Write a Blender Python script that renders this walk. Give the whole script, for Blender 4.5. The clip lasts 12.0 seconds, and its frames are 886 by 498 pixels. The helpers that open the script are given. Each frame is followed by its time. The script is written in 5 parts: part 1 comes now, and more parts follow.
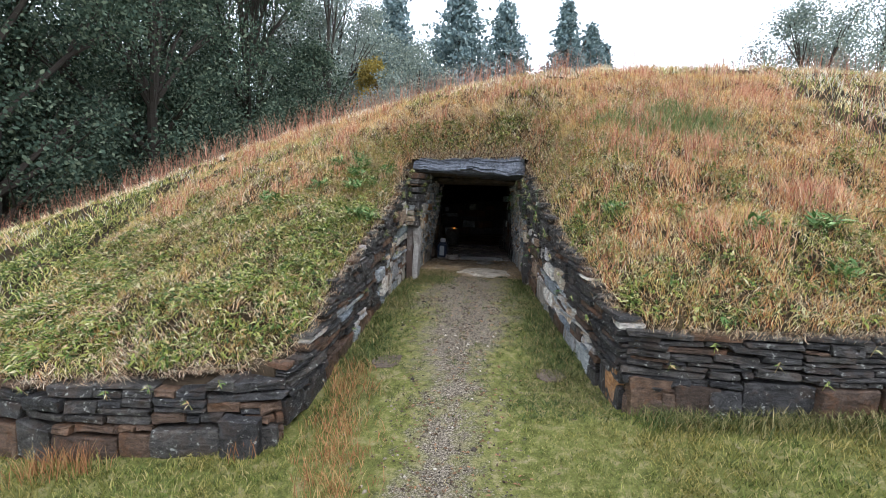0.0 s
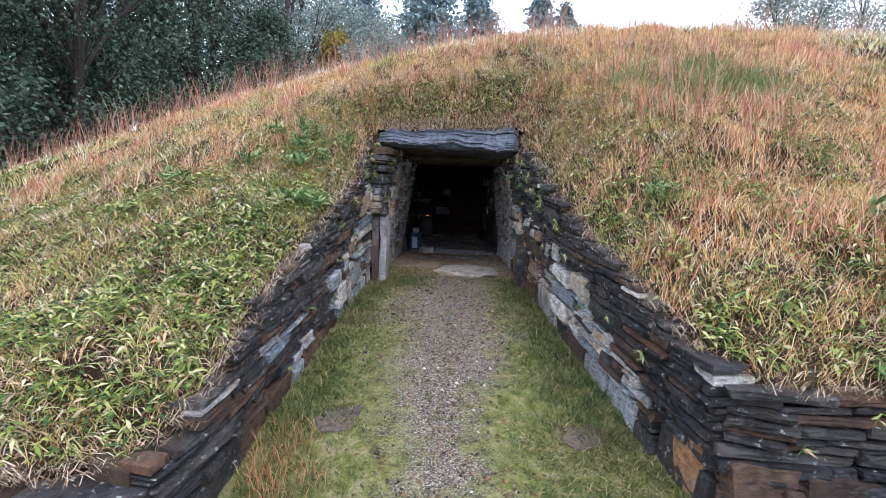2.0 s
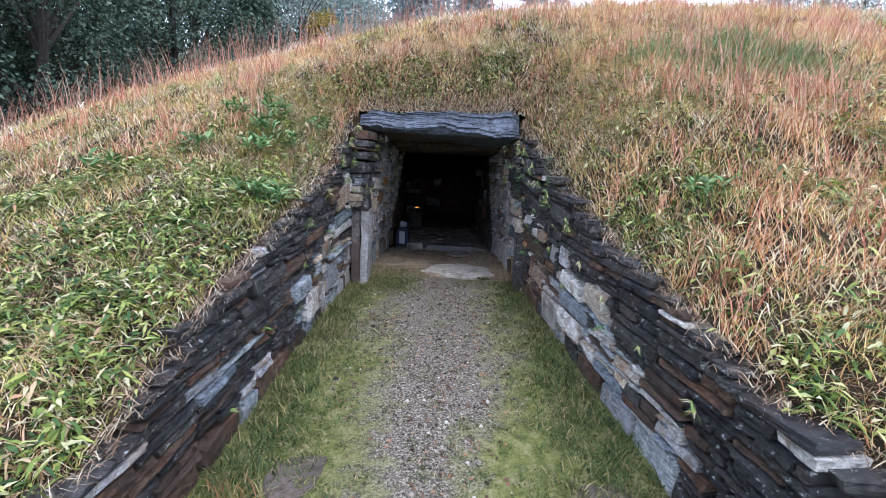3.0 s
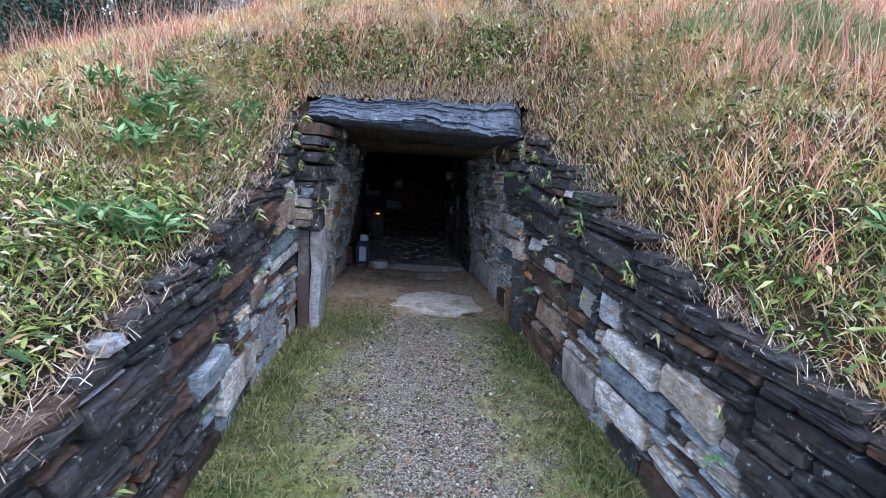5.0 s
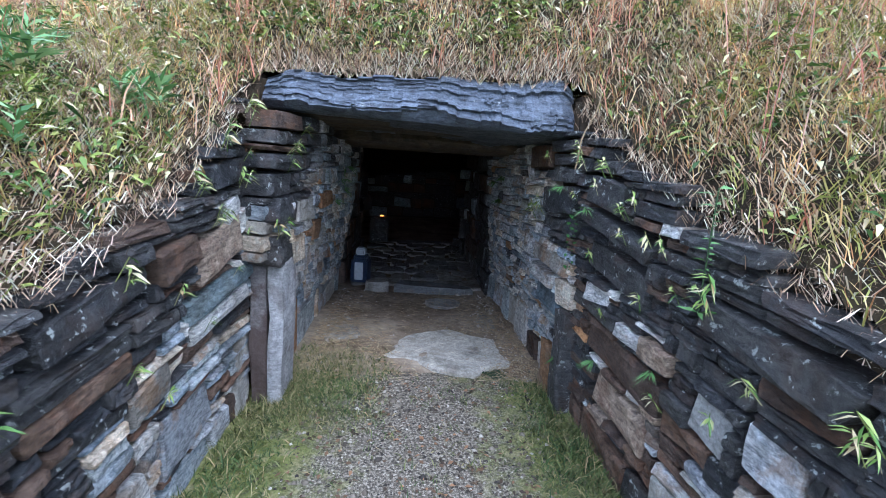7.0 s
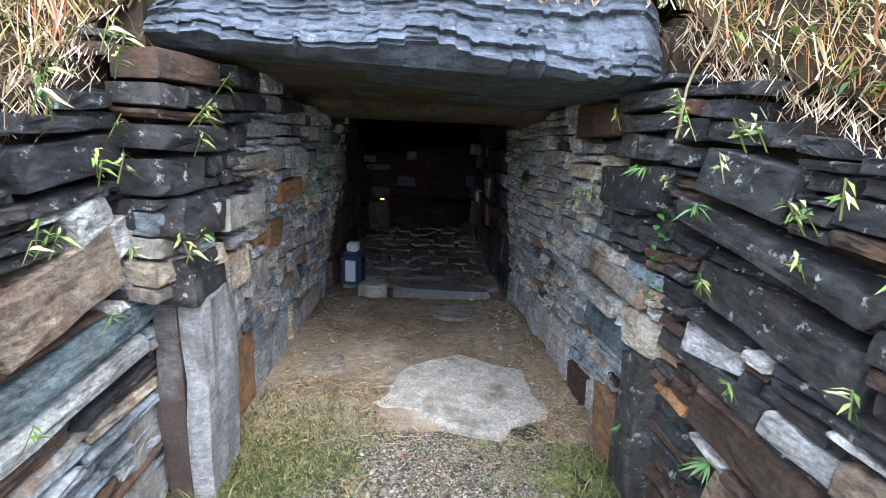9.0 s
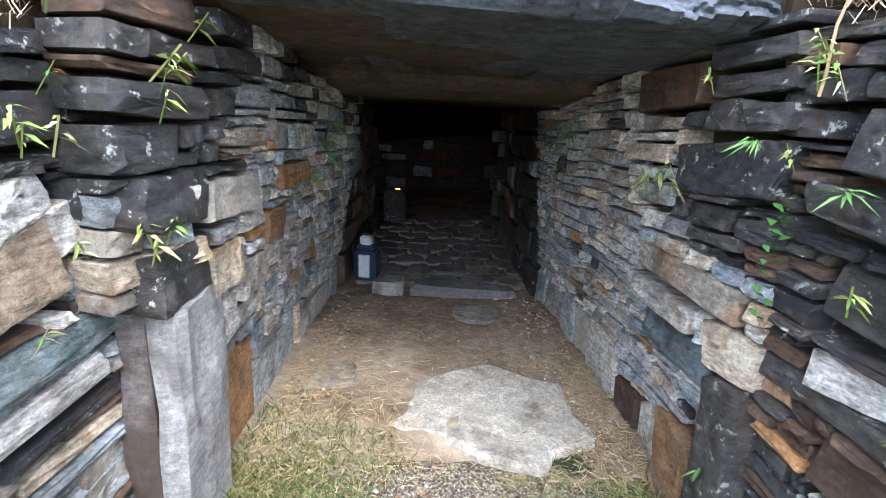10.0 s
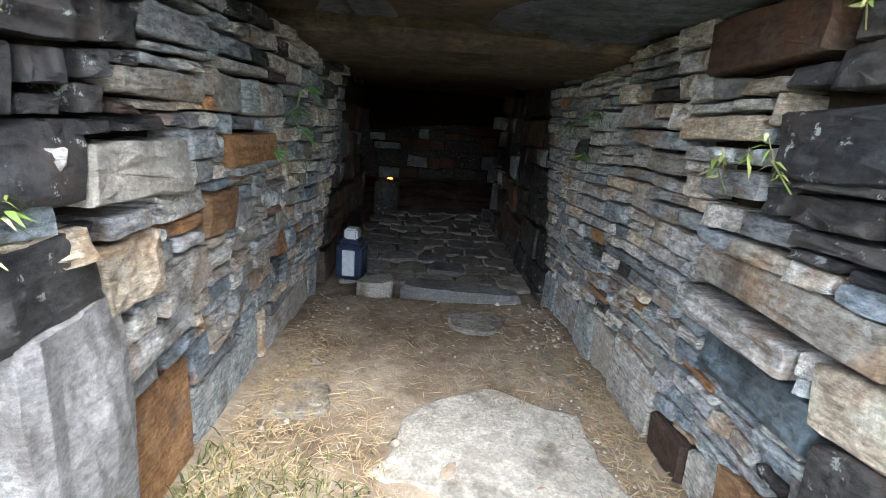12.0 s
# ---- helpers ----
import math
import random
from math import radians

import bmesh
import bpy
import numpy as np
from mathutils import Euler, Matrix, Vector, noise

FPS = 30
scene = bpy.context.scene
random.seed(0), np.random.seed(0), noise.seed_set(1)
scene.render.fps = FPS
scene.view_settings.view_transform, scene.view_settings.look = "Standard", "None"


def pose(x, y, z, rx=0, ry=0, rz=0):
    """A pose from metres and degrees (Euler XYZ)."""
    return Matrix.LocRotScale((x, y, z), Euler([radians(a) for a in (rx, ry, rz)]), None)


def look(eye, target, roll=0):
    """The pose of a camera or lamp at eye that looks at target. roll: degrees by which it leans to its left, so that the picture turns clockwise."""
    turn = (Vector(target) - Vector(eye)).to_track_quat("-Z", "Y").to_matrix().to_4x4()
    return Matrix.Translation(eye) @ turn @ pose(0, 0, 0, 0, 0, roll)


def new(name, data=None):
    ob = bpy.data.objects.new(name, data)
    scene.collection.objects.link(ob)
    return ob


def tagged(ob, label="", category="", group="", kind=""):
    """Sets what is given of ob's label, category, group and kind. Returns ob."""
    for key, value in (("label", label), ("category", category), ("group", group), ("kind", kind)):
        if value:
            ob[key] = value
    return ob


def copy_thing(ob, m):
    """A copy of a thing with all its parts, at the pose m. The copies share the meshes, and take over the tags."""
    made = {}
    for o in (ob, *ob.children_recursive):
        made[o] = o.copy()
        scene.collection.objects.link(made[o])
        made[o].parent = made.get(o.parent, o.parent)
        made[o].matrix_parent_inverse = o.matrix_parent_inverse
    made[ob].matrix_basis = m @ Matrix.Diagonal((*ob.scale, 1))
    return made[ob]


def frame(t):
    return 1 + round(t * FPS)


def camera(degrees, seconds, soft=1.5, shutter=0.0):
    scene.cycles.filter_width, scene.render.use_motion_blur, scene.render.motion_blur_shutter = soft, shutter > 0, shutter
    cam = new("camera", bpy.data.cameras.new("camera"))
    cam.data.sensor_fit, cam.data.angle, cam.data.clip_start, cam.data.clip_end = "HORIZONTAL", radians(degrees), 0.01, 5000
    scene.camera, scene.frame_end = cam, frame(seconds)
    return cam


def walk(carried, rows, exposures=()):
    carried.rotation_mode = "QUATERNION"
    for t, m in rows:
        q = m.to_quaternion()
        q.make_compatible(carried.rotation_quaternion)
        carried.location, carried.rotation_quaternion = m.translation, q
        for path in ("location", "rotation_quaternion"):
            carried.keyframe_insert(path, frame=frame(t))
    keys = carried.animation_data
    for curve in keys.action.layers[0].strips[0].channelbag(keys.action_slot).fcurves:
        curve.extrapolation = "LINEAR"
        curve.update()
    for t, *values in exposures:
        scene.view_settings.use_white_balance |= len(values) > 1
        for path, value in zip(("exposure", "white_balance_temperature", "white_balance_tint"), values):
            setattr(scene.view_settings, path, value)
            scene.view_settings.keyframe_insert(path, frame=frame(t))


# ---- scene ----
cam = camera(87.0, 12.0, 0.5)
METRES, EYE, TILT, LEAN, TURN = 6.5, 1.219, 0.0, 0.0, 4.8
ROWS = [
    (0.0, 0.0, 0.0, 0.0, 0.18, -6.03, -1.74),
    (0.5, 0.0022, 0.056, 0.0013, 0.04, -5.88, -1.7),
    (1.0, -0.0023, 0.1146, -0.005, -0.63, -6.32, -1.66),
    (1.5, -0.0103, 0.1701, -0.0049, -1.94, -6.61, -1.4),
    (2.0, -0.008, 0.2206, -0.008, -3.47, -7.63, -1.78),
    (2.5, -0.0001, 0.2743, -0.0063, -3.56, -8.35, -2.12),
    (3.0, -0.0, 0.3255, -0.0059, -4.56, -8.85, -2.5),
    (5.0, -0.0138, 0.522, 0.0073, -9.95, -8.82, -3.22),
    (5.5, -0.0126, 0.5706, 0.0185, -10.53, -8.52, -3.31),
    (6.0, -0.0051, 0.6137, 0.022, -10.82, -8.83, -3.58),
    (6.5, 0.0063, 0.6606, 0.0293, -9.75, -9.13, -3.84),
    (7.0, 0.0131, 0.7048, 0.0265, -8.47, -10.06, -3.77),
    (9.0, 0.0357, 0.8556, 0.0255, -7.62, -13.09, -2.37),
    (9.5, 0.0356, 0.8869, 0.0216, -6.39, -13.87, -2.46),
    (10.0, 0.0327, 0.9139, 0.0143, -5.87, -14.14, -2.5),
    (10.5, 0.0314, 0.9329, 0.0097, -6.39, -14.45, -2.96),
    (11.0, 0.0307, 0.9505, 0.0027, -6.98, -15.05, -3.42),
    (11.5, 0.0333, 0.967, 0.0017, -6.97, -15.12, -3.8),
    (12.0, 0.0379, 0.9865, 0.0002, -6.38, -14.93, -4.02),
]
walk(cam, [(t, pose(0, 0, EYE, TILT, LEAN, TURN) @ pose(METRES * x, METRES * y, METRES * z, 90 + pitch, roll, yaw)) for t, x, y, z, yaw, pitch, roll in ROWS],
     exposures=[(0.0, 0.1, 6250, 14), (2.5, 0.34, 5600, 19), (5.5, 0.58, 5050, 18), (7.0, 0.95, 5000, 14), (9.0, 1.68, 5600, 12), (9.5, 1.86, 5700, 12), (10.0, 2.12, 5850, 13), (10.7, 2.25, 5950, 12), (12.0, 2.4, 6000, 11)])

# ---------------------------------------------------------------- light: a bright overcast sky
world = bpy.data.worlds.new("overcast_sky")
scene.world = world
world.use_nodes = True
wn, wl = world.node_tree.nodes, world.node_tree.links
sky = wn.new("ShaderNodeTexSky")
sky.sky_type, sky.sun_disc = "NISHITA", False
sky.sun_elevation, sky.sun_rotation = radians(48), radians(200)
cloud = wn.new("ShaderNodeMix")
cloud.data_type = "RGBA"
cloud.inputs["Factor"].default_value = 0.82
cloud.inputs[7].default_value = (10.5, 11.2, 12.2, 1)
wl.new(sky.outputs[0], cloud.inputs[6])
wl.new(cloud.outputs[2], wn["Background"].inputs[0])
wn["Background"].inputs[1].default_value = 0.19
sun = new("sun", bpy.data.lights.new("sun", "SUN"))
sun.data.energy, sun.data.angle, sun.data.color = 1.4, radians(30), (1.0, 0.95, 0.88)
sun.matrix_world = look((4, -9, 12), (0, 0, 0))


# ---------------------------------------------------------------- small tools
def smooth(a, b, v):
    u = np.clip((v - a) / (b - a), 0, 1)
    return u * u * (3 - 2 * u)


def lumps(x, y, size, seed=0):
    """Soft unevenness between -1 and 1, made of a few crossing waves."""
    k = 2 * math.pi / size
    r = np.random.RandomState(seed)
    total = 0
    for i in range(5):
        a, ph, f = r.uniform(0, 6.28), r.uniform(0, 6.28), r.uniform(0.6, 1.7)
        total = total + np.sin(k * f * (np.cos(a) * x + np.sin(a) * y) + ph)
    return total / 3.2


def raw_mesh(name, verts, loops, starts):
    """A mesh straight from arrays: corner indices and the first corner of each face."""
    me = bpy.data.meshes.new(name)
    me.vertices.add(len(verts))
    me.vertices.foreach_set("co", np.asarray(verts, dtype=np.float32).ravel())
    me.loops.add(len(loops))
    me.loops.foreach_set("vertex_index", np.asarray(loops, dtype=np.int32))
    me.polygons.add(len(starts))
    me.polygons.foreach_set("loop_start", np.asarray(starts, dtype=np.int32))
    me.update(calc_edges=True)
    me.validate()
    return me


def grid_mesh(name, xs, ys, zs, shade=True):
    """A sheet from three arrays of the same shape."""
    n, m = xs.shape
    verts = np.stack([xs, ys, zs], -1).reshape(-1, 3)
    i = (np.arange(n - 1)[:, None] * m + np.arange(m - 1)[None]).ravel()
    quads = np.stack([i, i + 1, i + m + 1, i + m], -1)
    me = raw_mesh(name, verts, quads.ravel(), np.arange(len(quads)) * 4)
    if shade:
        me.polygons.foreach_set("use_smooth", np.ones(len(quads), dtype=bool))
    return me


def part(name, data, material, parent=None, label=""):
    """Links a bmesh or mesh as one mesh object under a thing."""
    if isinstance(data, bmesh.types.BMesh):
        me = bpy.data.meshes.new(name)
        data.to_mesh(me)
        data.free()
    else:
        me = data
    if material and not me.materials:
        me.materials.append(material)
    ob = new(name, me)
    ob.parent = parent
    return tagged(ob, label)


def empty(name, x=0, y=0, z=0):
    ob = new(name)
    ob.empty_display_size = 0.1
    ob.location = (x, y, z)
    return ob


def box(bm, x0, x1, y0, y1, z0, z1, bevel=0.0, jitter=0.0, seed=0):
    r = random.Random(seed)
    made = bmesh.ops.create_cube(bm, size=1)["verts"]
    for v in made:
        v.co = Vector((x0 + (v.co.x + 0.5) * (x1 - x0), y0 + (v.co.y + 0.5) * (y1 - y0), z0 + (v.co.z + 0.5) * (z1 - z0)))
        v.co += Vector((r.uniform(-1, 1), r.uniform(-1, 1), r.uniform(-1, 1))) * jitter
    if bevel:
        edges = list({e for v in made for e in v.link_edges})
        bmesh.ops.bevel(bm, geom=edges, offset=bevel, segments=2, affect="EDGES")
    return made


# ---------------------------------------------------------------- materials
def material(name, rough=0.85, spec=0.3):
    m = bpy.data.materials.new(name)
    m.use_nodes = True
    b = m.node_tree.nodes["Principled BSDF"]
    b.inputs["Roughness"].default_value = rough
    b.inputs["Specular IOR Level"].default_value = spec
    return m, m.node_tree.nodes, m.node_tree.links, b


def ramp(nodes, links, source, stops):
    r = nodes.new("ShaderNodeValToRGB")
    while len(r.color_ramp.elements) < len(stops):
        r.color_ramp.elements.new(0.5)
    for e, (p, c) in zip(r.color_ramp.elements, stops):
        e.position, e.color = p, (*c, 1)
    links.new(source, r.inputs[0])
    return r.outputs[0]


def noise_out(nodes, links, vector, scale, detail=4, rough=0.6, out="Fac"):
    n = nodes.new("ShaderNodeTexNoise")
    n.inputs["Scale"].default_value, n.inputs["Detail"].default_value, n.inputs["Roughness"].default_value = scale, detail, rough
    if vector is not None:
        links.new(vector, n.inputs["Vector"])
    return n.outputs[out]


def mixed(nodes, links, kind, fac, a, b):
    m = nodes.new("ShaderNodeMix")
    m.data_type, m.blend_type = "RGBA", kind
    for socket, v in ((m.inputs["Factor"], fac), (m.inputs[6], a), (m.inputs[7], b)):
        if isinstance(v, bpy.types.NodeSocket):
            links.new(v, socket)
        elif isinstance(v, tuple):
            socket.default_value = (*v, 1)
        else:
            socket.default_value = v
    return m.outputs[2]


def bump(nodes, links, bsdf, heights, distance=0.02, strength=0.8):
    last = None
    for h, d in heights:
        b = nodes.new("ShaderNodeBump")
        b.inputs["Strength"].default_value, b.inputs["Distance"].default_value = strength, d
        links.new(h, b.inputs["Height"])
        if last is not None:
            links.new(last, b.inputs["Normal"])
        last = b.outputs[0]
    links.new(last, bsdf.inputs["Normal"])


def world_pos(nodes):
    return nodes.new("ShaderNodeNewGeometry").outputs["Position"]


def stretched(nodes, links, vector, sx, sy, sz):
    m = nodes.new("ShaderNodeMapping")
    m.inputs["Scale"].default_value = (sx, sy, sz)
    links.new(vector, m.inputs["Vector"])
    return m.outputs[0]


def stone_material(name, dark, light, tint, tint_amount=0.35, lichen=0.0, rough=0.75, spec=0.35):
    """Bedded schist: grain along the bed, patches of rust and pale lichen, each stone a little different."""
    m, n, l, b = material(name, rough, spec)
    pos = world_pos(n)
    rnd = n.new("ShaderNodeObjectInfo").outputs["Random"]
    shift = n.new("ShaderNodeVectorMath")
    shift.operation = "ADD"
    l.new(pos, shift.inputs[0])
    l.new(rnd, shift.inputs[1])
    bed = stretched(n, l, shift.outputs[0], 3, 3, 11)
    grain = noise_out(n, l, bed, 6, 10, 0.78)
    patch = noise_out(n, l, shift.outputs[0], 5.5, 5, 0.65)
    fine = noise_out(n, l, pos, 60, 8, 0.75)
    col = ramp(n, l, grain, [(0.38, dark), (0.6, light)])
    crust = ramp(n, l, noise_out(n, l, shift.outputs[0], 9, 7, 0.72), [(0.53, (0, 0, 0)), (0.57, (0.42, 0.42, 0.42))])
    col = mixed(n, l, "MIX", crust, col, tuple(min(0.75, 1.35 * c + 0.02) for c in light))
    each = ramp(n, l, rnd, [(0.0, (0.55, 0.58, 0.62)), (0.35, (0.95, 0.97, 1.0)), (0.7, (1.15, 1.12, 1.06)), (1.0, (1.5, 1.45, 1.34))])
    col = mixed(n, l, "MULTIPLY", 1.0, col, each)
    rust = ramp(n, l, patch, [(0.52, (0, 0, 0)), (0.6, (tint_amount,) * 3)])
    col = mixed(n, l, "MIX", rust, col, tint)
    speck = ramp(n, l, fine, [(0.38, (0.74, 0.74, 0.74)), (0.62, (1.2, 1.2, 1.2))])
    grit = ramp(n, l, noise_out(n, l, pos, 320, 3, 0.6), [(0.4, (0.9, 0.9, 0.9)), (0.6, (1.1, 1.1, 1.1))])
    col = mixed(n, l, "MULTIPLY", 1.0, col, grit)
    col = mixed(n, l, "MULTIPLY", 1.0, col, speck)
    wet = ramp(n, l, noise_out(n, l, stretched(n, l, pos, 1, 1, 0.35), 3.2, 4, 0.6), [(0.54, (1, 1, 1)), (0.66, (0.52, 0.5, 0.48))])
    col = mixed(n, l, "MULTIPLY", 1.0, col, wet)
    crack = n.new("ShaderNodeTexNoise")
    crack.noise_type = "RIDGED_MULTIFRACTAL"
    crack.inputs["Scale"].default_value, crack.inputs["Detail"].default_value = 7, 5
    l.new(stretched(n, l, shift.outputs[0], 1, 1, 3.2), crack.inputs["Vector"])
    col = mixed(n, l, "MULTIPLY", 0.75, col, ramp(n, l, crack.outputs["Fac"], [(0.62, (1, 1, 1)), (0.8, (0.35, 0.33, 0.32))]))
    if lichen:
        spots = ramp(n, l, noise_out(n, l, pos, 24, 6, 0.7), [(0.66 - lichen * 0.1, (0, 0, 0)), (0.7 - lichen * 0.1, (0.8, 0.8, 0.8))])
        col = mixed(n, l, "MIX", spots, col, (0.5, 0.52, 0.48))
    l.new(col, b.inputs["Base Color"])
    l.new(ramp(n, l, patch, [(0.3, (rough - 0.28,) * 3), (0.7, (rough + 0.1,) * 3)]), b.inputs["Roughness"])
    rough_face = noise_out(n, l, shift.outputs[0], 26, 6, 0.75)
    bump(n, l, b, [(grain, 0.02), (patch, 0.014), (rough_face, 0.014), (fine, 0.005)], strength=1.0)
    return m


M_GREY = stone_material("grey_schist", (0.17, 0.172, 0.172), (0.70, 0.68, 0.64), (0.31, 0.18, 0.08), 0.5)
M_BLUE = stone_material("blue_schist", (0.10, 0.135, 0.155), (0.48, 0.51, 0.52), (0.26, 0.24, 0.20), 0.3)
M_TAN = stone_material("tan_schist", (0.22, 0.18, 0.135), (0.68, 0.59, 0.47), (0.33, 0.17, 0.06), 0.5)
M_RUST = stone_material("rust_schist", (0.20, 0.095, 0.035), (0.44, 0.25, 0.12), (0.30, 0.28, 0.25), 0.3)
# Black weathered faces outside; deep in the tomb this black stands in for gloom.
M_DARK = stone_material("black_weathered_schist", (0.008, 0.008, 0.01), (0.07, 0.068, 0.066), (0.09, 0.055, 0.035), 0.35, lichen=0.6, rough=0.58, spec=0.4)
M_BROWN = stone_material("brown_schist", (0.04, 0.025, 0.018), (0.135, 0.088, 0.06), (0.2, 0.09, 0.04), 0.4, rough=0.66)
M_BOULDER = stone_material("tan_brown_schist", (0.11, 0.08, 0.06), (0.36, 0.28, 0.21), (0.2, 0.10, 0.06), 0.45)
M_TEAL = stone_material("dark_teal_schist", (0.03, 0.048, 0.056), (0.17, 0.21, 0.225), (0.14, 0.12, 0.09), 0.25, rough=0.65)
M_LINTEL = stone_material("slate_lintel", (0.014, 0.018, 0.025), (0.15, 0.172, 0.21), (0.06, 0.06, 0.07), 0.25, lichen=0.2, rough=0.55, spec=0.5)
M_ROOF = stone_material("brown_roof_stone", (0.024, 0.02, 0.016), (0.095, 0.074, 0.056), (0.22, 0.15, 0.08), 0.3)
M_PALE = stone_material("pale_floor_stone", (0.27, 0.255, 0.23), (0.4, 0.385, 0.35), (0.32, 0.265, 0.2), 0.4, rough=0.85)
M_PAVE = stone_material("grey_paving_stone", (0.13, 0.125, 0.11), (0.32, 0.30, 0.27), (0.2, 0.15, 0.09), 0.3)


def earth_material(name, dark, light, spots, rough=0.95):
    m, n, l, b = material(name, rough, 0.15)
    pos = world_pos(n)
    big, mid, fine = noise_out(n, l, pos, 1.6, 5), noise_out(n, l, pos, 14, 6, 0.7), noise_out(n, l, pos, 110, 4, 0.7)
    col = mixed(n, l, "MIX", ramp(n, l, big, [(0.38, (0, 0, 0)), (0.62, (1, 1, 1))]), dark, light)
    col = mixed(n, l, "MULTIPLY", 1.0, col, ramp(n, l, mid, [(0.3, (0.6, 0.6, 0.6)), (0.7, (1.25, 1.25, 1.25))]))
    col = mixed(n, l, "MIX", ramp(n, l, fine, [(0.6, (0, 0, 0)), (0.7, (0.6, 0.6, 0.6))]), col, spots)
    l.new(col, b.inputs["Base Color"])
    bump(n, l, b, [(mid, 0.02), (fine, 0.006)])
    return m


M_SOIL = earth_material("dark_soil", (0.03, 0.022, 0.015), (0.075, 0.055, 0.035), (0.11, 0.09, 0.06))
# Thatch and soil, darkened so the gaps between blades look shadowed.
M_TURF = earth_material("thatch_and_soil", (0.022, 0.016, 0.009), (0.055, 0.04, 0.02), (0.14, 0.1, 0.055))
M_FLOOR = earth_material("damp_passage_earth", (0.18, 0.13, 0.085), (0.37, 0.3, 0.22), (0.5, 0.45, 0.37))


def path_material():
    """Mossy ground with a gravelled middle, worn into an uneven band."""
    m, n, l, b = material("mossy_gravel_path", 0.95, 0.15)
    pos = world_pos(n)
    sep = n.new("ShaderNodeSeparateXYZ")
    l.new(pos, sep.inputs[0])

    def calc(op, a, c):
        q = n.new("ShaderNodeMath")
        q.operation = op
        for s, v in zip(q.inputs, (a, c)):
            if isinstance(v, bpy.types.NodeSocket):
                l.new(v, s)
            else:
                s.default_value = v
        return q.outputs[0]

    big, mid, fine = noise_out(n, l, pos, 2.3, 5), noise_out(n, l, pos, 11, 6, 0.7), noise_out(n, l, pos, 75, 5, 0.75)
    moss = ramp(n, l, mid, [(0.3, (0.06, 0.07, 0.02)), (0.5, (0.15, 0.16, 0.045)), (0.62, (0.24, 0.22, 0.1)), (0.75, (0.3, 0.26, 0.17))])
    grit = ramp(n, l, fine, [(0.36, (0.045, 0.04, 0.033)), (0.5, (0.16, 0.135, 0.1)), (0.66, (0.4, 0.355, 0.28))])
    off = calc("ABSOLUTE", calc("ADD", sep.outputs[0], 0.2), 0.0)
    widen = calc("MINIMUM", calc("MAXIMUM", calc("MULTIPLY", calc("SUBTRACT", sep.outputs[1], 4.0), 0.12), 0.0), 0.22)
    off = calc("ADD", calc("SUBTRACT", off, calc("MULTIPLY", widen, 1.3)), 0.17)
    band = calc("ADD", off, calc("MULTIPLY", calc("SUBTRACT", big, 0.5), 1.3))
    band = calc("ADD", band, calc("MULTIPLY", calc("SUBTRACT", mid, 0.5), 1.3))
    fore = calc("MINIMUM", calc("MAXIMUM", calc("SUBTRACT", 4.9, sep.outputs[1]), 0.0), 1.4)
    band = calc("ADD", band, calc("MULTIPLY", fore, 0.06))
    worn = ramp(n, l, band, [(0.2, (1, 1, 1)), (0.62, (0, 0, 0))])
    col = mixed(n, l, "MIX", worn, moss, grit)
    col = mixed(n, l, "MULTIPLY", 0.8, col, ramp(n, l, fine, [(0.3, (0.5, 0.5, 0.5)), (0.65, (1.3, 1.3, 1.3))]))
    l.new(col, b.inputs["Base Color"])
    bump(n, l, b, [(mid, 0.03), (fine, 0.012)])
    return m


M_PATH = path_material()


def leaf_material(name, stops, patch=None, patch_size=0.8, rough=0.6, spec=0.25, glow=0.12, gain=1.0):
    """Leaves and blades: each one its own colour, the patches of the meadow over that."""
    m, n, l, b = material(name, rough, spec)
    g = n.new("ShaderNodeNewGeometry")
    stops, patch = ([(at, tuple(min(0.86, c * gain) for c in rgb)) for at, rgb in rows] if rows else None for rows in (stops, patch))
    col = ramp(n, l, g.outputs["Random Per Island"], stops)
    if patch:
        pat = noise_out(n, l, g.outputs["Position"], patch_size, 4, 0.6)
        f = ramp(n, l, pat, [(0.44, (0, 0, 0)), (0.58, (0.8, 0.8, 0.8))])
        col = mixed(n, l, "MIX", f, col, ramp(n, l, g.outputs["Random Per Island"], patch))
    l.new(col, b.inputs["Base Color"])
    if glow:
        thin, both = n.new("ShaderNodeBsdfTranslucent"), n.new("ShaderNodeMixShader")
        l.new(col, thin.inputs[0])
        both.inputs[0].default_value = glow
        l.new(b.outputs[0], both.inputs[1])
        l.new(thin.outputs[0], both.inputs[2])
        l.new(both.outputs[0], n["Material Output"].inputs[0])
    return m


M_THATCH = leaf_material("bleached_grass_thatch",
    [(0.0, (0.07, 0.045, 0.03)), (0.3, (0.25, 0.165, 0.105)), (0.6, (0.5, 0.37, 0.25)), (0.88, (0.7, 0.6, 0.46)), (1.0, (0.3, 0.13, 0.08))],
    [(0.0, (0.12, 0.07, 0.04)), (0.5, (0.44, 0.29, 0.17)), (1.0, (0.64, 0.52, 0.36))], 0.9, gain=1.5)
M_GREEN = leaf_material("yellow_green_grass", [(0.0, (0.045, 0.075, 0.012)), (0.35, (0.15, 0.19, 0.03)), (0.7, (0.38, 0.39, 0.11)), (1.0, (0.64, 0.6, 0.32))],
    [(0.0, (0.12, 0.15, 0.03)), (1.0, (0.46, 0.34, 0.10))], 1.3, gain=1.25)
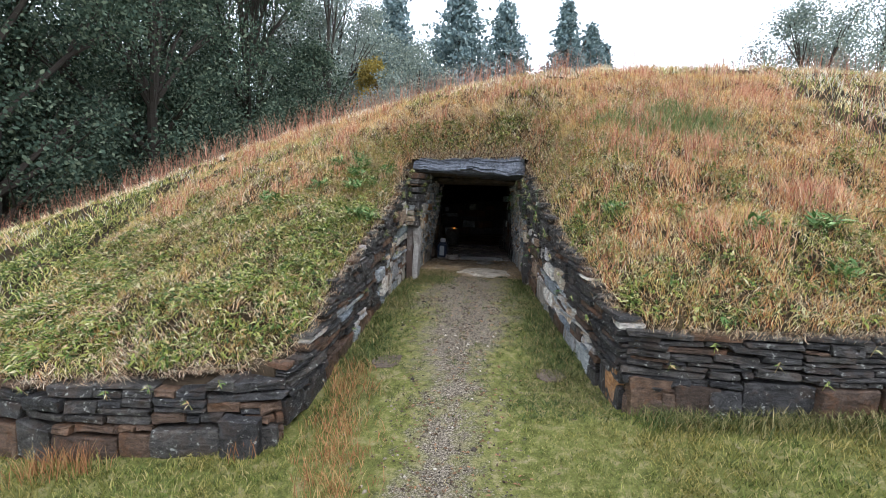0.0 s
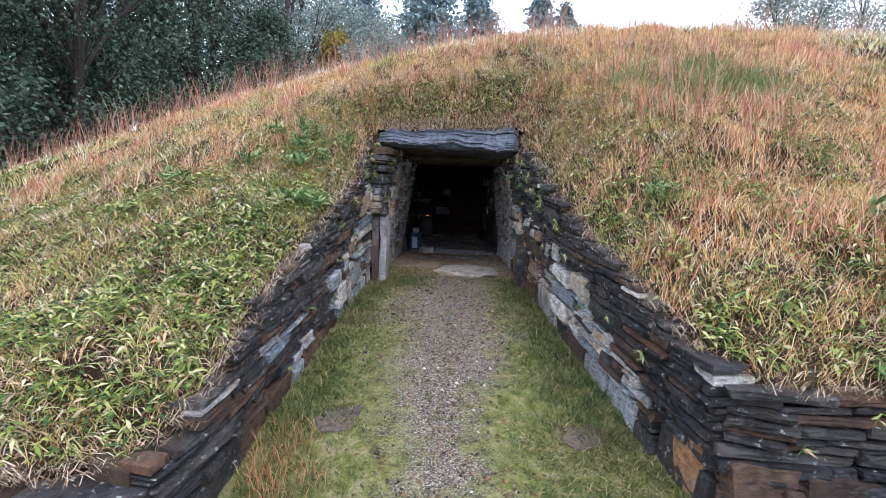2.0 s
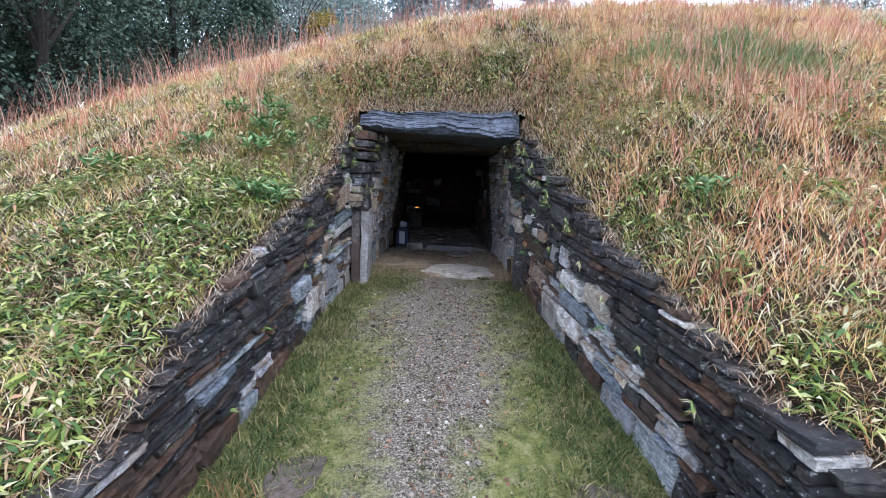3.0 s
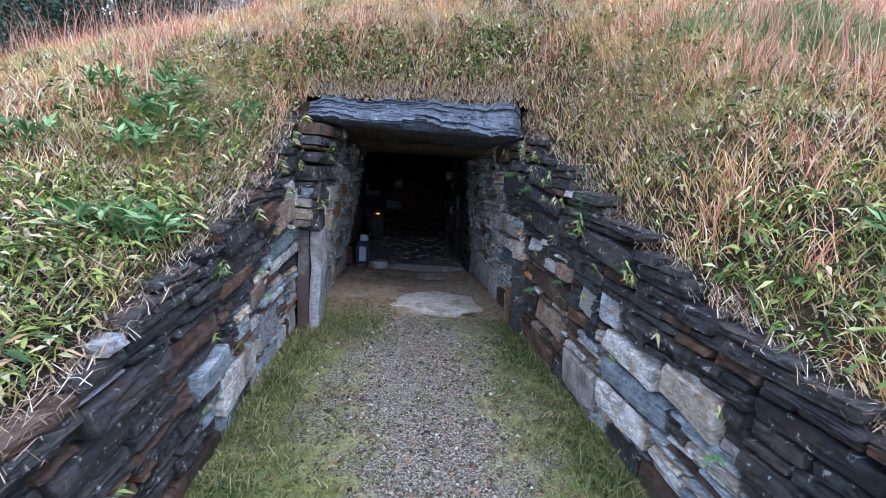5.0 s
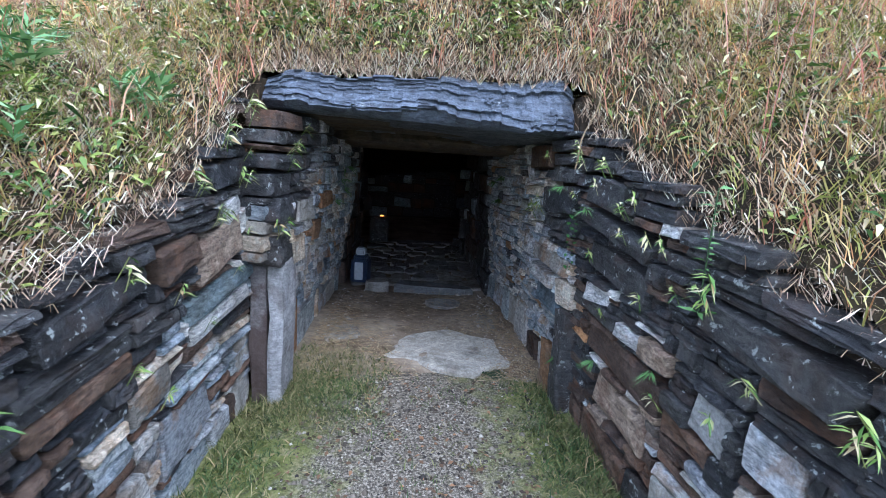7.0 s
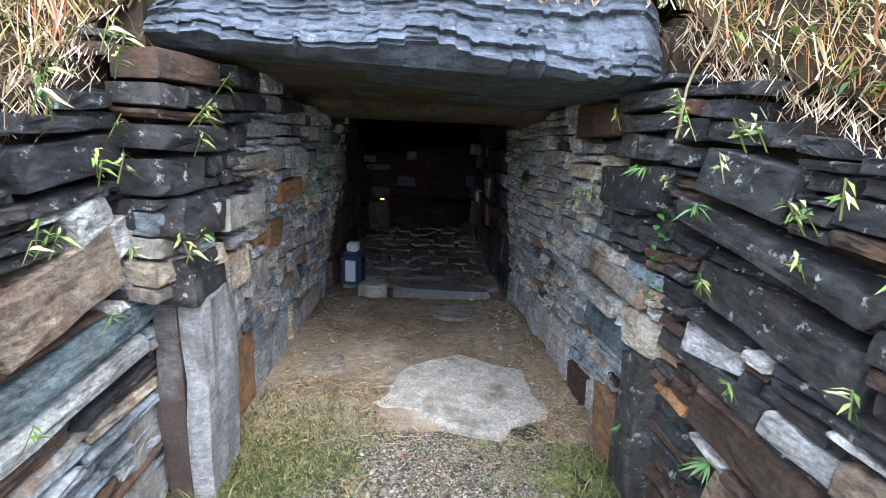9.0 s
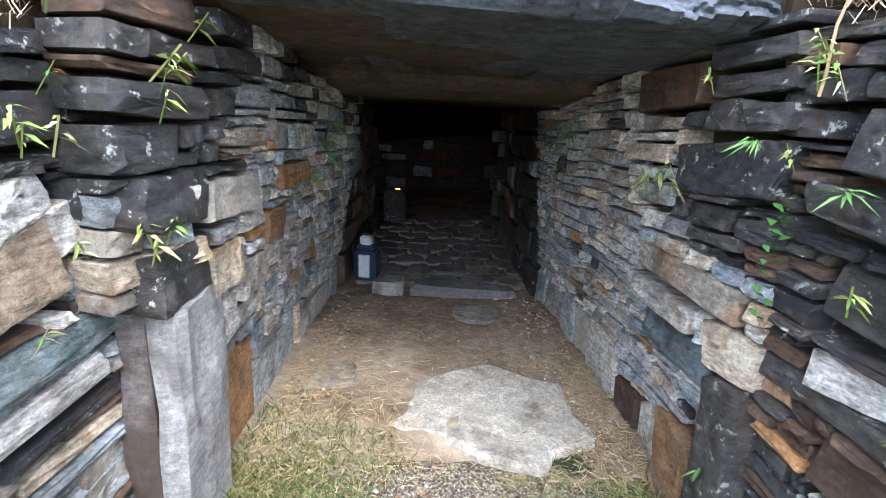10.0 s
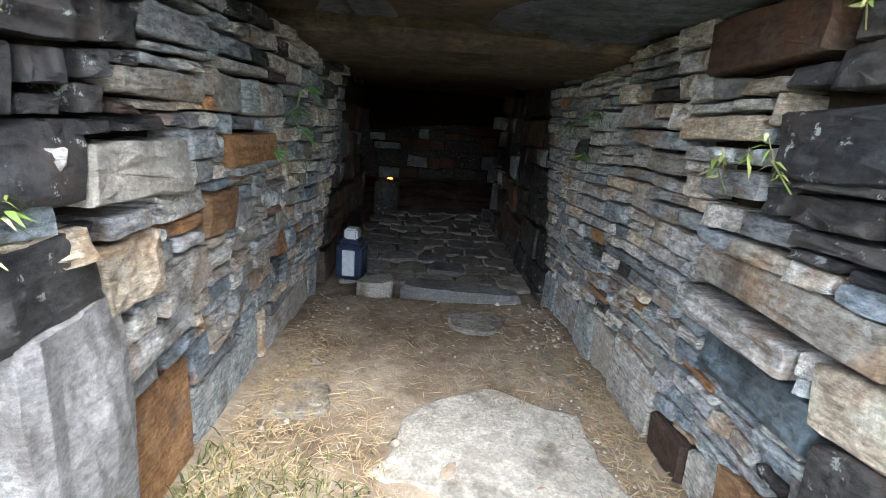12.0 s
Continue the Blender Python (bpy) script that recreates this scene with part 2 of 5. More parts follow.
M_RUSSET = leaf_material("russet_grass", [(0.0, (0.16, 0.055, 0.03)), (0.4, (0.45, 0.2, 0.08)), (0.75, (0.64, 0.42, 0.21)), (1.0, (0.74, 0.6, 0.36))],
    [(0.0, (0.26, 0.13, 0.05)), (0.6, (0.52, 0.37, 0.14)), (1.0, (0.6, 0.46, 0.2))], 1.1, gain=1.55)
# Pale seed heads, lightened further for the bright haze over the upper slope.
M_UPPER = leaf_material("pale_seeding_grass", [(0.0, (0.3, 0.13, 0.08)), (0.4, (0.62, 0.4, 0.26)), (0.75, (0.78, 0.62, 0.45)), (1.0, (0.84, 0.76, 0.6))],
    [(0.0, (0.3, 0.2, 0.07)), (0.6, (0.56, 0.42, 0.18)), (1.0, (0.7, 0.56, 0.3))], 1.1, gain=1.45)
M_REED = leaf_material("red_brown_grass_stems", [(0.0, (0.30, 0.11, 0.07)), (0.5, (0.48, 0.22, 0.14)), (1.0, (0.62, 0.4, 0.28))], gain=0.9)
M_LAWN = leaf_material("short_green_grass", [(0.0, (0.02, 0.045, 0.012)), (0.5, (0.075, 0.12, 0.03)), (0.85, (0.2, 0.2, 0.07)), (1.0, (0.42, 0.3, 0.15))],
    [(0.0, (0.035, 0.05, 0.014)), (0.6, (0.16, 0.155, 0.05)), (1.0, (0.4, 0.33, 0.17))], 1.4)
M_FRONT_LAWN = leaf_material("yellow_green_lawn", [(0.0, (0.03, 0.055, 0.012)), (0.5, (0.14, 0.18, 0.035)), (0.85, (0.32, 0.32, 0.09)), (1.0, (0.5, 0.4, 0.2))],
    [(0.0, (0.06, 0.07, 0.015)), (0.6, (0.24, 0.2, 0.05)), (1.0, (0.4, 0.33, 0.12))], 1.4)
M_ORANGE = leaf_material("orange_withered_grass", [(0.0, (0.2, 0.09, 0.04)), (0.5, (0.42, 0.2, 0.09)), (0.8, (0.46, 0.32, 0.14)), (1.0, (0.2, 0.22, 0.06))])
M_SASA = leaf_material("bamboo_grass_leaf", [(0.0, (0.025, 0.06, 0.014)), (0.25, (0.08, 0.15, 0.03)), (0.5, (0.22, 0.28, 0.05)), (0.74, (0.42, 0.44, 0.11)), (0.9, (0.62, 0.58, 0.34)), (1.0, (0.5, 0.3, 0.15))], rough=0.5, gain=0.85)
def sprig_material():
    m, n, l, b = material("wall_sprig_leaf", 0.45, 0.3)
    rnd = n.new("ShaderNodeObjectInfo").outputs["Random"]
    l.new(ramp(n, l, rnd, [(0.0, (0.07, 0.15, 0.03)), (0.4, (0.2, 0.27, 0.06)), (0.7, (0.32, 0.33, 0.11)), (0.9, (0.46, 0.41, 0.24)), (1.0, (0.34, 0.2, 0.08))]), b.inputs["Base Color"])
    return m


M_SPRIG = sprig_material()
M_CREEPER = leaf_material("creeper_leaf", [(0.0, (0.03, 0.09, 0.02)), (1.0, (0.07, 0.17, 0.04))], rough=0.4)
M_HERB = leaf_material("green_herb_leaf", [(0.0, (0.05, 0.11, 0.03)), (0.6, (0.12, 0.23, 0.07)), (1.0, (0.3, 0.42, 0.18))], rough=0.45)
M_STRAW = leaf_material("dead_straw", [(0.0, (0.28, 0.2, 0.1)), (0.6, (0.5, 0.4, 0.24)), (1.0, (0.36, 0.2, 0.1))], glow=0.0)
M_MOSS = leaf_material("dark_moss", [(0.0, (0.02, 0.04, 0.02)), (1.0, (0.06, 0.10, 0.04))])
M_TUSSOCK = leaf_material("grey_green_tussock", [(0.0, (0.08, 0.14, 0.05)), (0.6, (0.2, 0.27, 0.1)), (1.0, (0.4, 0.42, 0.2))])
M_TREE_DARK = leaf_material("dark_evergreen_leaf", [(0.0, (0.03, 0.05, 0.038)), (0.6, (0.085, 0.125, 0.09)), (1.0, (0.18, 0.22, 0.15))], rough=0.95, spec=0.03)
# Leaf colour paled and greyed for the haze before the farther trees.
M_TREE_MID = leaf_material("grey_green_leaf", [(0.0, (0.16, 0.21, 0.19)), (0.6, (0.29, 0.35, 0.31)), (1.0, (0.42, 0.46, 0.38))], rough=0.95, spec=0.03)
M_TREE_YELLOW = leaf_material("yellowing_leaf", [(0.0, (0.2, 0.15, 0.04)), (0.6, (0.4, 0.3, 0.08)), (1.0, (0.2, 0.2, 0.07))], rough=0.95, spec=0.03)
# Needles lightened towards blue: distance haze put into their colour.
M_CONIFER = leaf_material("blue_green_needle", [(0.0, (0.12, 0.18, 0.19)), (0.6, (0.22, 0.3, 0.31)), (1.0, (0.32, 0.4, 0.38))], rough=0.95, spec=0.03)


def plain_material(name, colour, rough, spec=0.5, metal=0.0, grime=0.25):
    m, n, l, b = material(name, rough, spec)
    b.inputs["Metallic"].default_value = metal
    pos = world_pos(n)
    dirt = ramp(n, l, noise_out(n, l, pos, 30, 5, 0.7), [(0.35, (1 - grime,) * 3), (0.7, (1.05,) * 3)])
    l.new(mixed(n, l, "MULTIPLY", 1.0, colour, dirt), b.inputs["Base Color"])
    return m


M_BLUE_PLASTIC = plain_material("dark_blue_plastic", (0.02, 0.035, 0.075), 0.3, 0.5)
M_WHITE_PLASTIC = plain_material("white_plastic", (0.5, 0.53, 0.55), 0.4, 0.4, grime=0.2)
M_AMBER = plain_material("amber_lamp_glass", (0.9, 0.45, 0.1), 0.4)
_amber = M_AMBER.node_tree.nodes["Principled BSDF"]
_amber.inputs["Emission Color"].default_value, _amber.inputs["Emission Strength"].default_value = (1.0, 0.36, 0.06, 1), 1.2
M_BARK = plain_material("grey_bark", (0.07, 0.06, 0.05), 0.9, 0.2, grime=0.5)

# ---------------------------------------------------------------- the lie of the land
PROFILE_Y = [-3, 0, 2.97, 3.56, 4.64, 5.85, 6.5, 7.3, 7.7]
PROFILE_Z = [-0.72, -0.62, -0.47, -0.38, -0.25, -0.125, -0.085, -0.03, -0.02]


def ground_z(x, y):
    x, y = np.asarray(x, float), np.asarray(y, float)
    z = np.interp(y, PROFILE_Y, PROFILE_Z) + 0.09 * np.clip(x + 0.2, -5, 5) * (1 - smooth(3.0, 4.2, y))
    z = z + 0.012 * lumps(x, y, 0.9, 1) + 0.006 * lumps(x, y, 0.3, 2)
    under = smooth(7.6, 8.0, y) + smooth(1.5, 2.2, np.abs(x + 0.2)) * smooth(3.9, 4.6, y)
    return z - 0.35 * np.clip(under, 0, 1) * (1 - smooth(12, 20, np.hypot(x - 2, y - 10)))


def mound_raw(x, y):
    """The round mound's even slope."""
    q = ((x - 2.44) / np.where(x < 2.44, 13.98, 26.0)) ** 2 + ((y - 11.08) / 8.41) ** 2
    return 3.83 * (1 - q) / (1 + 0.76 * q) + 0.03 * x + 0.09


# the upper edge of the retaining walls, from the far front round the cutting and the lintel: x, y, z
EDGE = np.array([
    (-12.0, 8.0, -0.6), (-8.0, 4.6, -0.5), (-5.2, 3.3, -0.32), (-3.1, 3.0, -0.17), (-1.55, 3.25, -0.04), (-1.38, 3.45, 0.1),
    (-1.33, 4.2, 0.48), (-1.29, 5.06, 0.78), (-1.28, 5.6, 0.95), (-1.27, 6.25, 1.15), (-1.26, 6.8, 1.4), (-1.24, 7.12, 1.65), (-1.12, 7.26, 1.8),
    (-0.3, 7.28, 1.84), (0.62, 7.27, 1.86), (0.72, 7.05, 1.64), (0.76, 6.5, 1.42), (0.8, 5.9, 1.19), (0.85, 5.45, 1.0),
    (0.93, 4.8, 0.78), (1.04, 4.0, 0.53), (1.1, 3.6, 0.39), (1.3, 3.45, 0.33), (2.2, 3.38, 0.36), (4.0, 3.5, 0.4), (6.5, 4.0, 0.35), (10.0, 5.6, 0.2), (15.0, 9.0, 0.0)])
_seg = np.concatenate([[0], np.cumsum(np.linalg.norm(np.diff(EDGE, axis=0), axis=1))])
_s = np.arange(0, _seg[-1], 0.06)
EDGE_DENSE = np.stack([np.interp(_s, _seg, EDGE[:, i]) for i in range(3)], -1)
EDGE_GAP = EDGE_DENSE[:, 2] - mound_raw(EDGE_DENSE[:, 0], EDGE_DENSE[:, 1])


def mound_z(x, y):
    """The mound's turf, drawn down to the tops of the walls where it meets them."""
    x, y = np.asarray(x, float), np.asarray(y, float)
    flat = np.stack([x.ravel(), y.ravel()], -1)
    gap, near = np.empty(len(flat)), np.empty(len(flat))
    for i in range(0, len(flat), 4000):
        d = np.hypot(flat[i:i + 4000, 0, None] - EDGE_DENSE[None, :, 0], flat[i:i + 4000, 1, None] - EDGE_DENSE[None, :, 1])
        w = 1 / (d + 0.02) ** 4
        gap[i:i + 4000] = (w * EDGE_GAP).sum(1) / w.sum(1)
        near[i:i + 4000] = d.min(1)
    gap, near = gap.reshape(x.shape), near.reshape(x.shape)
    lump = 0.05 * lumps(x, y, 1.1, 5) + 0.03 * lumps(x, y, 0.45, 6)
    return mound_raw(x, y) + gap * np.exp(-near / 0.36) + lump * smooth(0.0, 0.5, near)


def steps(*spans):
    """Coordinates from spans of (start, stop, step)."""
    return np.concatenate([np.arange(a, b, s) for a, b, s in spans])


# ---------------------------------------------------------------- ground and mound
gx = steps((-300, -60, 40), (-60, -10, 5), (-10, -4, 0.5), (-4, 4, 0.06), (4, 10, 0.5), (10, 60, 5), (60, 301, 40))
gy = steps((-300, -40, 40), (-40, -4, 3), (-4, 1, 0.5), (1, 7.9, 0.06), (7.9, 24, 0.8), (24, 80, 6), (80, 401, 40))
GX, GY = np.meshgrid(gx, gy, indexing="xy")
ground = part("ground", grid_mesh("ground", GX, GY, ground_z(GX, GY)), M_PATH)
tagged(ground, "mossy gravel path and grassy ground before the mound", "ground", kind="structure")


def mound_patch(side):
    """The turf beside the cutting, left (-1) or right (1)."""
    out = -13.0 if side < 0 else 15.0
    u = np.linspace(0, 1, 130) ** 1.8
    v = np.linspace(0, 1, 110)
    edge = EDGE[:13] if side < 0 else EDGE[14:]
    trench = EDGE[5:13] if side < 0 else EDGE[14:22][::-1]
    front = edge[:6] if side < 0 else EDGE[21:]
    U, V = np.meshgrid(u, v)
    y0 = 3.5
    ex = np.interp(y0 + V * (7.4 - y0), trench[:, 1], trench[:, 0])
    X = ex + U * (out - ex)
    fy = np.interp(X, front[:, 0], front[:, 1])
    Y = fy + V * (7.4 - fy)
    return X, Y


mound = empty("mound", 2.4, 11, 0)
tagged(mound, "round burial mound under dry orange and green grass", "mound", kind="structure")


def under_mound(ob):
    ob.parent = mound
    ob.matrix_parent_inverse = Matrix.Translation(mound.location).inverted()
    return ob


for side in (-1, 1):
    X, Y = mound_patch(side)
    if side > 0:
        X, Y = X[:, ::-1], Y[:, ::-1]
    under_mound(part("turf", grid_mesh("turf", X[:, ::-1], Y[:, ::-1], mound_z(X, Y)[:, ::-1]), M_TURF))
bx = steps((-13, -6, 0.5), (-6, 6, 0.12), (6, 15.2, 0.5))
by = steps((7.28, 10, 0.12), (10, 21, 0.4))
BX, BY = np.meshgrid(bx, by)
under_mound(part("turf", grid_mesh("turf", BX, BY, mound_z(BX, BY)), M_TURF))

# ---------------------------------------------------------------- stones
def stone_mesh(name, seed, mat):
    """One split stone: along x, front at y = 0 facing -y, back at y = 1, high in z; all sides about 1."""
    r = random.Random(seed)
    corners = [(sx * 0.5 + r.uniform(-0.05, 0.03) * sx, sz * 0.5 + r.uniform(-0.13, 0.07) * sz) for sx, sz in ((-1, -1), (1, -1), (1, 1), (-1, 1))]
    outline = []
    for k, n in enumerate((5, 2, 5, 2)):
        a, b = corners[k], corners[(k + 1) % 4]
        bow = r.uniform(-0.05, 0.05)
        for i in range(n):
            f = i / n
            cut = 0.02 if i == 0 else 0.0
            x, z = a[0] + (b[0] - a[0]) * f, a[1] + (b[1] - a[1]) * f
            z += bow * math.sin(math.pi * f) if k % 2 == 0 else 0
            outline.append((x * (1 - cut) + r.uniform(-0.01, 0.01), z * (1 - cut * 2) + r.uniform(-0.03, 0.02)))
    n = len(outline)
    sx, sz = r.uniform(-0.05, 0.05), r.uniform(-0.05, 0.07)
    bm = bmesh.new()

    def face_y(x, z):
        return 0.05 + sx * x + sz * z + 0.025 * math.sin(5 * x + seed) * math.cos(4 * z + seed * 2)

    mid = [bm.verts.new((x, face_y(x, z) + r.uniform(0.03, 0.09), z)) for x, z in outline]
    rim = [bm.verts.new((x * r.uniform(0.965, 0.99), face_y(x, z) + r.uniform(-0.008, 0.02), z * r.uniform(0.88, 0.97))) for x, z in outline]
    inner = [bm.verts.new((x * r.uniform(0.5, 0.8), face_y(x, z) + r.uniform(-0.035, 0.025), z * r.uniform(0.3, 0.7))) for x, z in outline]
    back = [bm.verts.new((x * 0.96, 1.0, z * 0.96)) for x, z in outline]
    for i in range(n):
        j = (i + 1) % n
        bm.faces.new((rim[i], rim[j], mid[j], mid[i]))
        bm.faces.new((mid[i], mid[j], back[j], back[i]))
        if r.random() < 0.5:
            bm.faces.new((inner[i], inner[j], rim[j])), bm.faces.new((inner[i], rim[j], rim[i]))
        else:
            bm.faces.new((inner[i], inner[j], rim[i])), bm.faces.new((inner[j], rim[j], rim[i]))
    bm.faces.new(inner), bm.faces.new(back)
    bmesh.ops.recalc_face_normals(bm, faces=bm.faces)
    me = bpy.data.meshes.new(name)
    bm.to_mesh(me)
    bm.free()
    me.materials.append(mat)
    return me


STONES = {}
for mi, mat in enumerate((M_GREY, M_BLUE, M_TAN, M_RUST, M_DARK, M_BROWN, M_PALE, M_BOULDER, M_TEAL)):
    STONES[mat.name] = [stone_mesh("stone", 100 * mi + k, mat) for k in range(12)]


class Run:
    """A line on the plan along which a wall is laid: points x, y with the wall's foot and top there."""

    def __init__(self, rows, side, lean=0.0):
        self.rows = np.array(rows, float)
        self.s = np.concatenate([[0], np.cumsum(np.hypot(*np.diff(self.rows[:, :2], axis=0).T))])
        self.long, self.side, self.lean = self.s[-1], side, lean

    def at(self, s):
        x, y, z0, z1 = (float(np.interp(s, self.s, self.rows[:, i])) for i in range(4))
        a = [float(np.interp(s + d, self.s, self.rows[:, i])) for d in (-0.05, 0.05) for i in (0, 1)]
        t = Vector((a[2] - a[0], a[3] - a[1], 0)).normalized()
        out = Vector((t.y, -t.x, 0)) * self.side
        return Vector((x, y, 0)), t, out, z0, z1

    def point(self, s, z, deep=0.0):
        p, t, out, z0, z1 = self.at(s)
        p = p - out * (deep + self.lean * (z - z0))
        p.z = z
        return p


def wall_core(name, run, label, deep=0.13, thick=0.35, mat=None):
    """The packed earth behind the facing stones."""
    n = max(2, int(run.long / 0.12))
    sec = []
    for i in range(n + 1):
        s = run.long * i / n
        p, t, out, z0, z1 = run.at(s)
        sec.append([run.point(s, z0 - 0.15, deep), run.point(s, z1 - 0.05, deep), run.point(s, z1 - 0.03, deep + thick), run.point(s, z0 - 0.15, deep + thick)])
    bm = bmesh.new()
    vs = [[bm.verts.new(c) for c in q] for q in sec]
    for a, b in zip(vs, vs[1:]):
        for k in range(4):
            bm.faces.new((a[k], a[(k + 1) % 4], b[(k + 1) % 4], b[k]))
    bm.faces.new(vs[0]), bm.faces.new(vs[-1])
    bmesh.ops.recalc_face_normals(bm, faces=bm.faces)
    ob = part(name, bm, mat or M_SOIL)
    return tagged(ob, label, "stone wall", kind="structure")


def pick(r, weights):
    """A stone material by its weights."""
    total, k = sum(w for _, w in weights), 0
    v = r.uniform(0, total)
    for m, w in weights:
        k += w
        if v <= k:
            return m.name
    return weights[-1][0].name


def split(r, s0, s1, z0, z1, tall, long, out):
    """Breaks a stretch of wall into stones: beds first, then lengths, so that no course runs on for long."""
    w, h = s1 - s0, z1 - z0
    limit_h, limit_w = r.uniform(*tall), r.uniform(*long)
    if h > limit_h and (h > 0.3 * w or w < 1.2):
        f = r.uniform(0.32, 0.68)
        dip = r.uniform(-0.004, 0.004)
        split(r, s0, s1, z0, z0 + h * f + dip, tall, long, out), split(r, s0, s1, z0 + h * f + dip, z1, tall, long, out)
    elif w > limit_w and w > 1.6 * h:
        f = r.uniform(0.3, 0.7)
        split(r, s0, s0 + w * f, z0, z1, tall, long, out), split(r, s0 + w * f, s1, z0, z1, tall, long, out)
    else:
        out.append((s0, s1, z0, z1))


def cut_round(rect, hole):
    """What is left of a rectangle round a hole, as smaller rectangles."""
    s0, s1, z0, z1 = rect
    a, b, e, f = hole
    if a >= s1 or b <= s0 or e >= z1 or f <= z0:
        return [rect]
    left = [(s0, min(a, s1), z0, z1), (max(b, s0), s1, z0, z1), (max(a, s0), min(b, s1), z0, e), (max(a, s0), min(b, s1), f, z1)]
    return [q for q in left if q[1] - q[0] > 0.035 and q[3] - q[2] > 0.022]


def lay(run, parent, choose, seed, tall=(0.06, 0.15), long=(0.16, 0.55), foot=0.0, depth=0.22, lift=0.0, skip=(), loose=1.0, big=(), dip=0.0):
    """Lays dry stones between foot and top. choose(r, s, z, z0, z1) names the stone; big: stones that stand out, y from and to, z from and to, kind, dip."""
    r = random.Random(seed)
    lo, hi = run.rows[:, 2].min() - 0.05, run.rows[:, 3].max() + 0.02

    def bed(c):
        return dip * (c - run.long / 2) + 0.014 * math.sin(2.3 * c + seed) + 0.008 * math.sin(6.1 * c + 2 * seed)

    marked = []
    for y0, y1, za, zb, mat, own in big:
        s0, s1 = (float(np.interp(v, run.rows[:, 1], run.s)) for v in (y0, y1))
        marked.append((s0, s1, za - bed((s0 + s1) / 2), zb - bed((s0 + s1) / 2), mat, own))
    rects = []
    if foot:
        s = 0.0
        while s < run.long - 0.1:
            w = min(r.uniform(0.2, 0.5), run.long - s)
            base = run.at(s + w / 2)[3] - bed(s + w / 2)
            top = base + foot * r.uniform(0.6, 1.1)
            rects.append((s, s + w, base - 0.08, top))
            s += w
        feet = list(rects)
        whole = []
        split(r, 0, run.long, lo - 0.2, hi + 0.2, tall, long, whole)
        for q in whole:
            pieces = [q]
            for h in feet:
                pieces = [p for o in pieces for p in cut_round(o, h)]
            rects += pieces
    else:
        split(r, 0, run.long, lo - 0.2, hi + 0.2, tall, long, rects)
    for hole in marked:
        rects = [p for q in rects for p in cut_round(q, hole[:4])]
    for s0, s1, za, zb, *own in rects + marked:
        c, mid, w, h = (s0 + s1) / 2, (za + zb) / 2, s1 - s0, zb - za
        mid += bed(c)
        p, t, out, z0, z1 = run.at(c)
        if not own and (not z0 - 0.1 < mid < z1 - 0.45 * h or any(a < c < b and e < mid < f for a, b, e, f in skip)):
            continue
        me = r.choice(STONES[own[0].name if own else choose(r, c, mid, z0, z1)])
        place = run.point(c, mid, r.uniform(-0.02, 0.024) * loose + lift - (0.012 if own else 0))
        q = Matrix((t * run.side, -out, Vector((0, 0, 1)))).transposed().to_4x4()
        slope = math.degrees(math.atan(dip + (own[1] if own else 0))) * -run.side
        turn = pose(0, 0, 0, r.uniform(-4, 4) * loose, slope + r.uniform(-3, 3) * loose, r.uniform(-3, 3) * loose)
        ob = new("stone", me)
        ob.matrix_world = Matrix.Translation(place) @ q @ turn @ Matrix.Diagonal((w - 0.007, depth * r.uniform(0.8, 1.1), h - 0.007, 1))
        ob.parent = parent


def cutting_choice(r, s, z, z0, z1):
    """The cutting's western wall: black above and towards the front, paler below."""
    if z1 - z < (0.42 + 0.1 * math.sin(3 * s)) * (z1 - z0) + r.uniform(-0.1, 0.14) or z1 < 0.35:
        return pick(r, [(M_DARK, 8), (M_BROWN, 1.6), (M_GREY, 0.25)])
    if s < 2.5:
        return pick(r, [(M_GREY, 1), (M_BLUE, 1.2), (M_BROWN, 2.5), (M_DARK, 6)])
    return pick(r, [(M_GREY, 4), (M_BLUE, 2.6), (M_TAN, 1.6), (M_BROWN, 2.2), (M_DARK, 2.2), (M_PALE, 0.4)])


def east_choice(r, s, z, z0, z1):
    """The eastern wall: black and wet above, grey and tan below, brown stones by the entrance."""
    if z1 - z < (0.5 + 0.08 * math.sin(2.6 * s)) * (z1 - z0) + r.uniform(-0.08, 0.12) or s < 0.7:
        return pick(r, [(M_DARK, 9), (M_BROWN, 1.2), (M_GREY, 0.3)])
    if s > 2.6:
        return pick(r, [(M_BROWN, 5), (M_BOULDER, 2), (M_RUST, 0.6), (M_GREY, 0.8), (M_DARK, 3)])
    return pick(r, [(M_GREY, 4), (M_BLUE, 2), (M_TAN, 2.2), (M_BROWN, 1), (M_DARK, 1), (M_PALE, 0.8)])


def front_choice(r, s, z, z0, z1):
    if z < z0 + 0.2:
        return pick(r, [(M_DARK, 3), (M_BROWN, 5)])
    return pick(r, [(M_DARK, 9), (M_BROWN, 1.2)])


def passage_choice(r, s, z, z0, z1):
    if z > 1.15 and s < 0.5:
        return pick(r, [(M_DARK, 8), (M_BROWN, 0.8)])
    if z > 1.3:
        return pick(r, [(M_GREY, 3), (M_DARK, 1.8), (M_TAN, 0.6), (M_BLUE, 2.4)])
    return pick(r, [(M_GREY, 5), (M_BLUE, 3), (M_TAN, 2.2), (M_PALE, 1.2), (M_RUST, 0.35)])


def passage_east_choice(r, s, z, z0, z1):
    if z > 0.95 and s < 0.45:
        return pick(r, [(M_DARK, 6), (M_GREY, 0.8), (M_BROWN, 1)])
    return pick(r, [(M_GREY, 5), (M_BLUE, 4), (M_TAN, 1.6), (M_PALE, 0.6), (M_DARK, 0.3), (M_RUST, 0.3)])


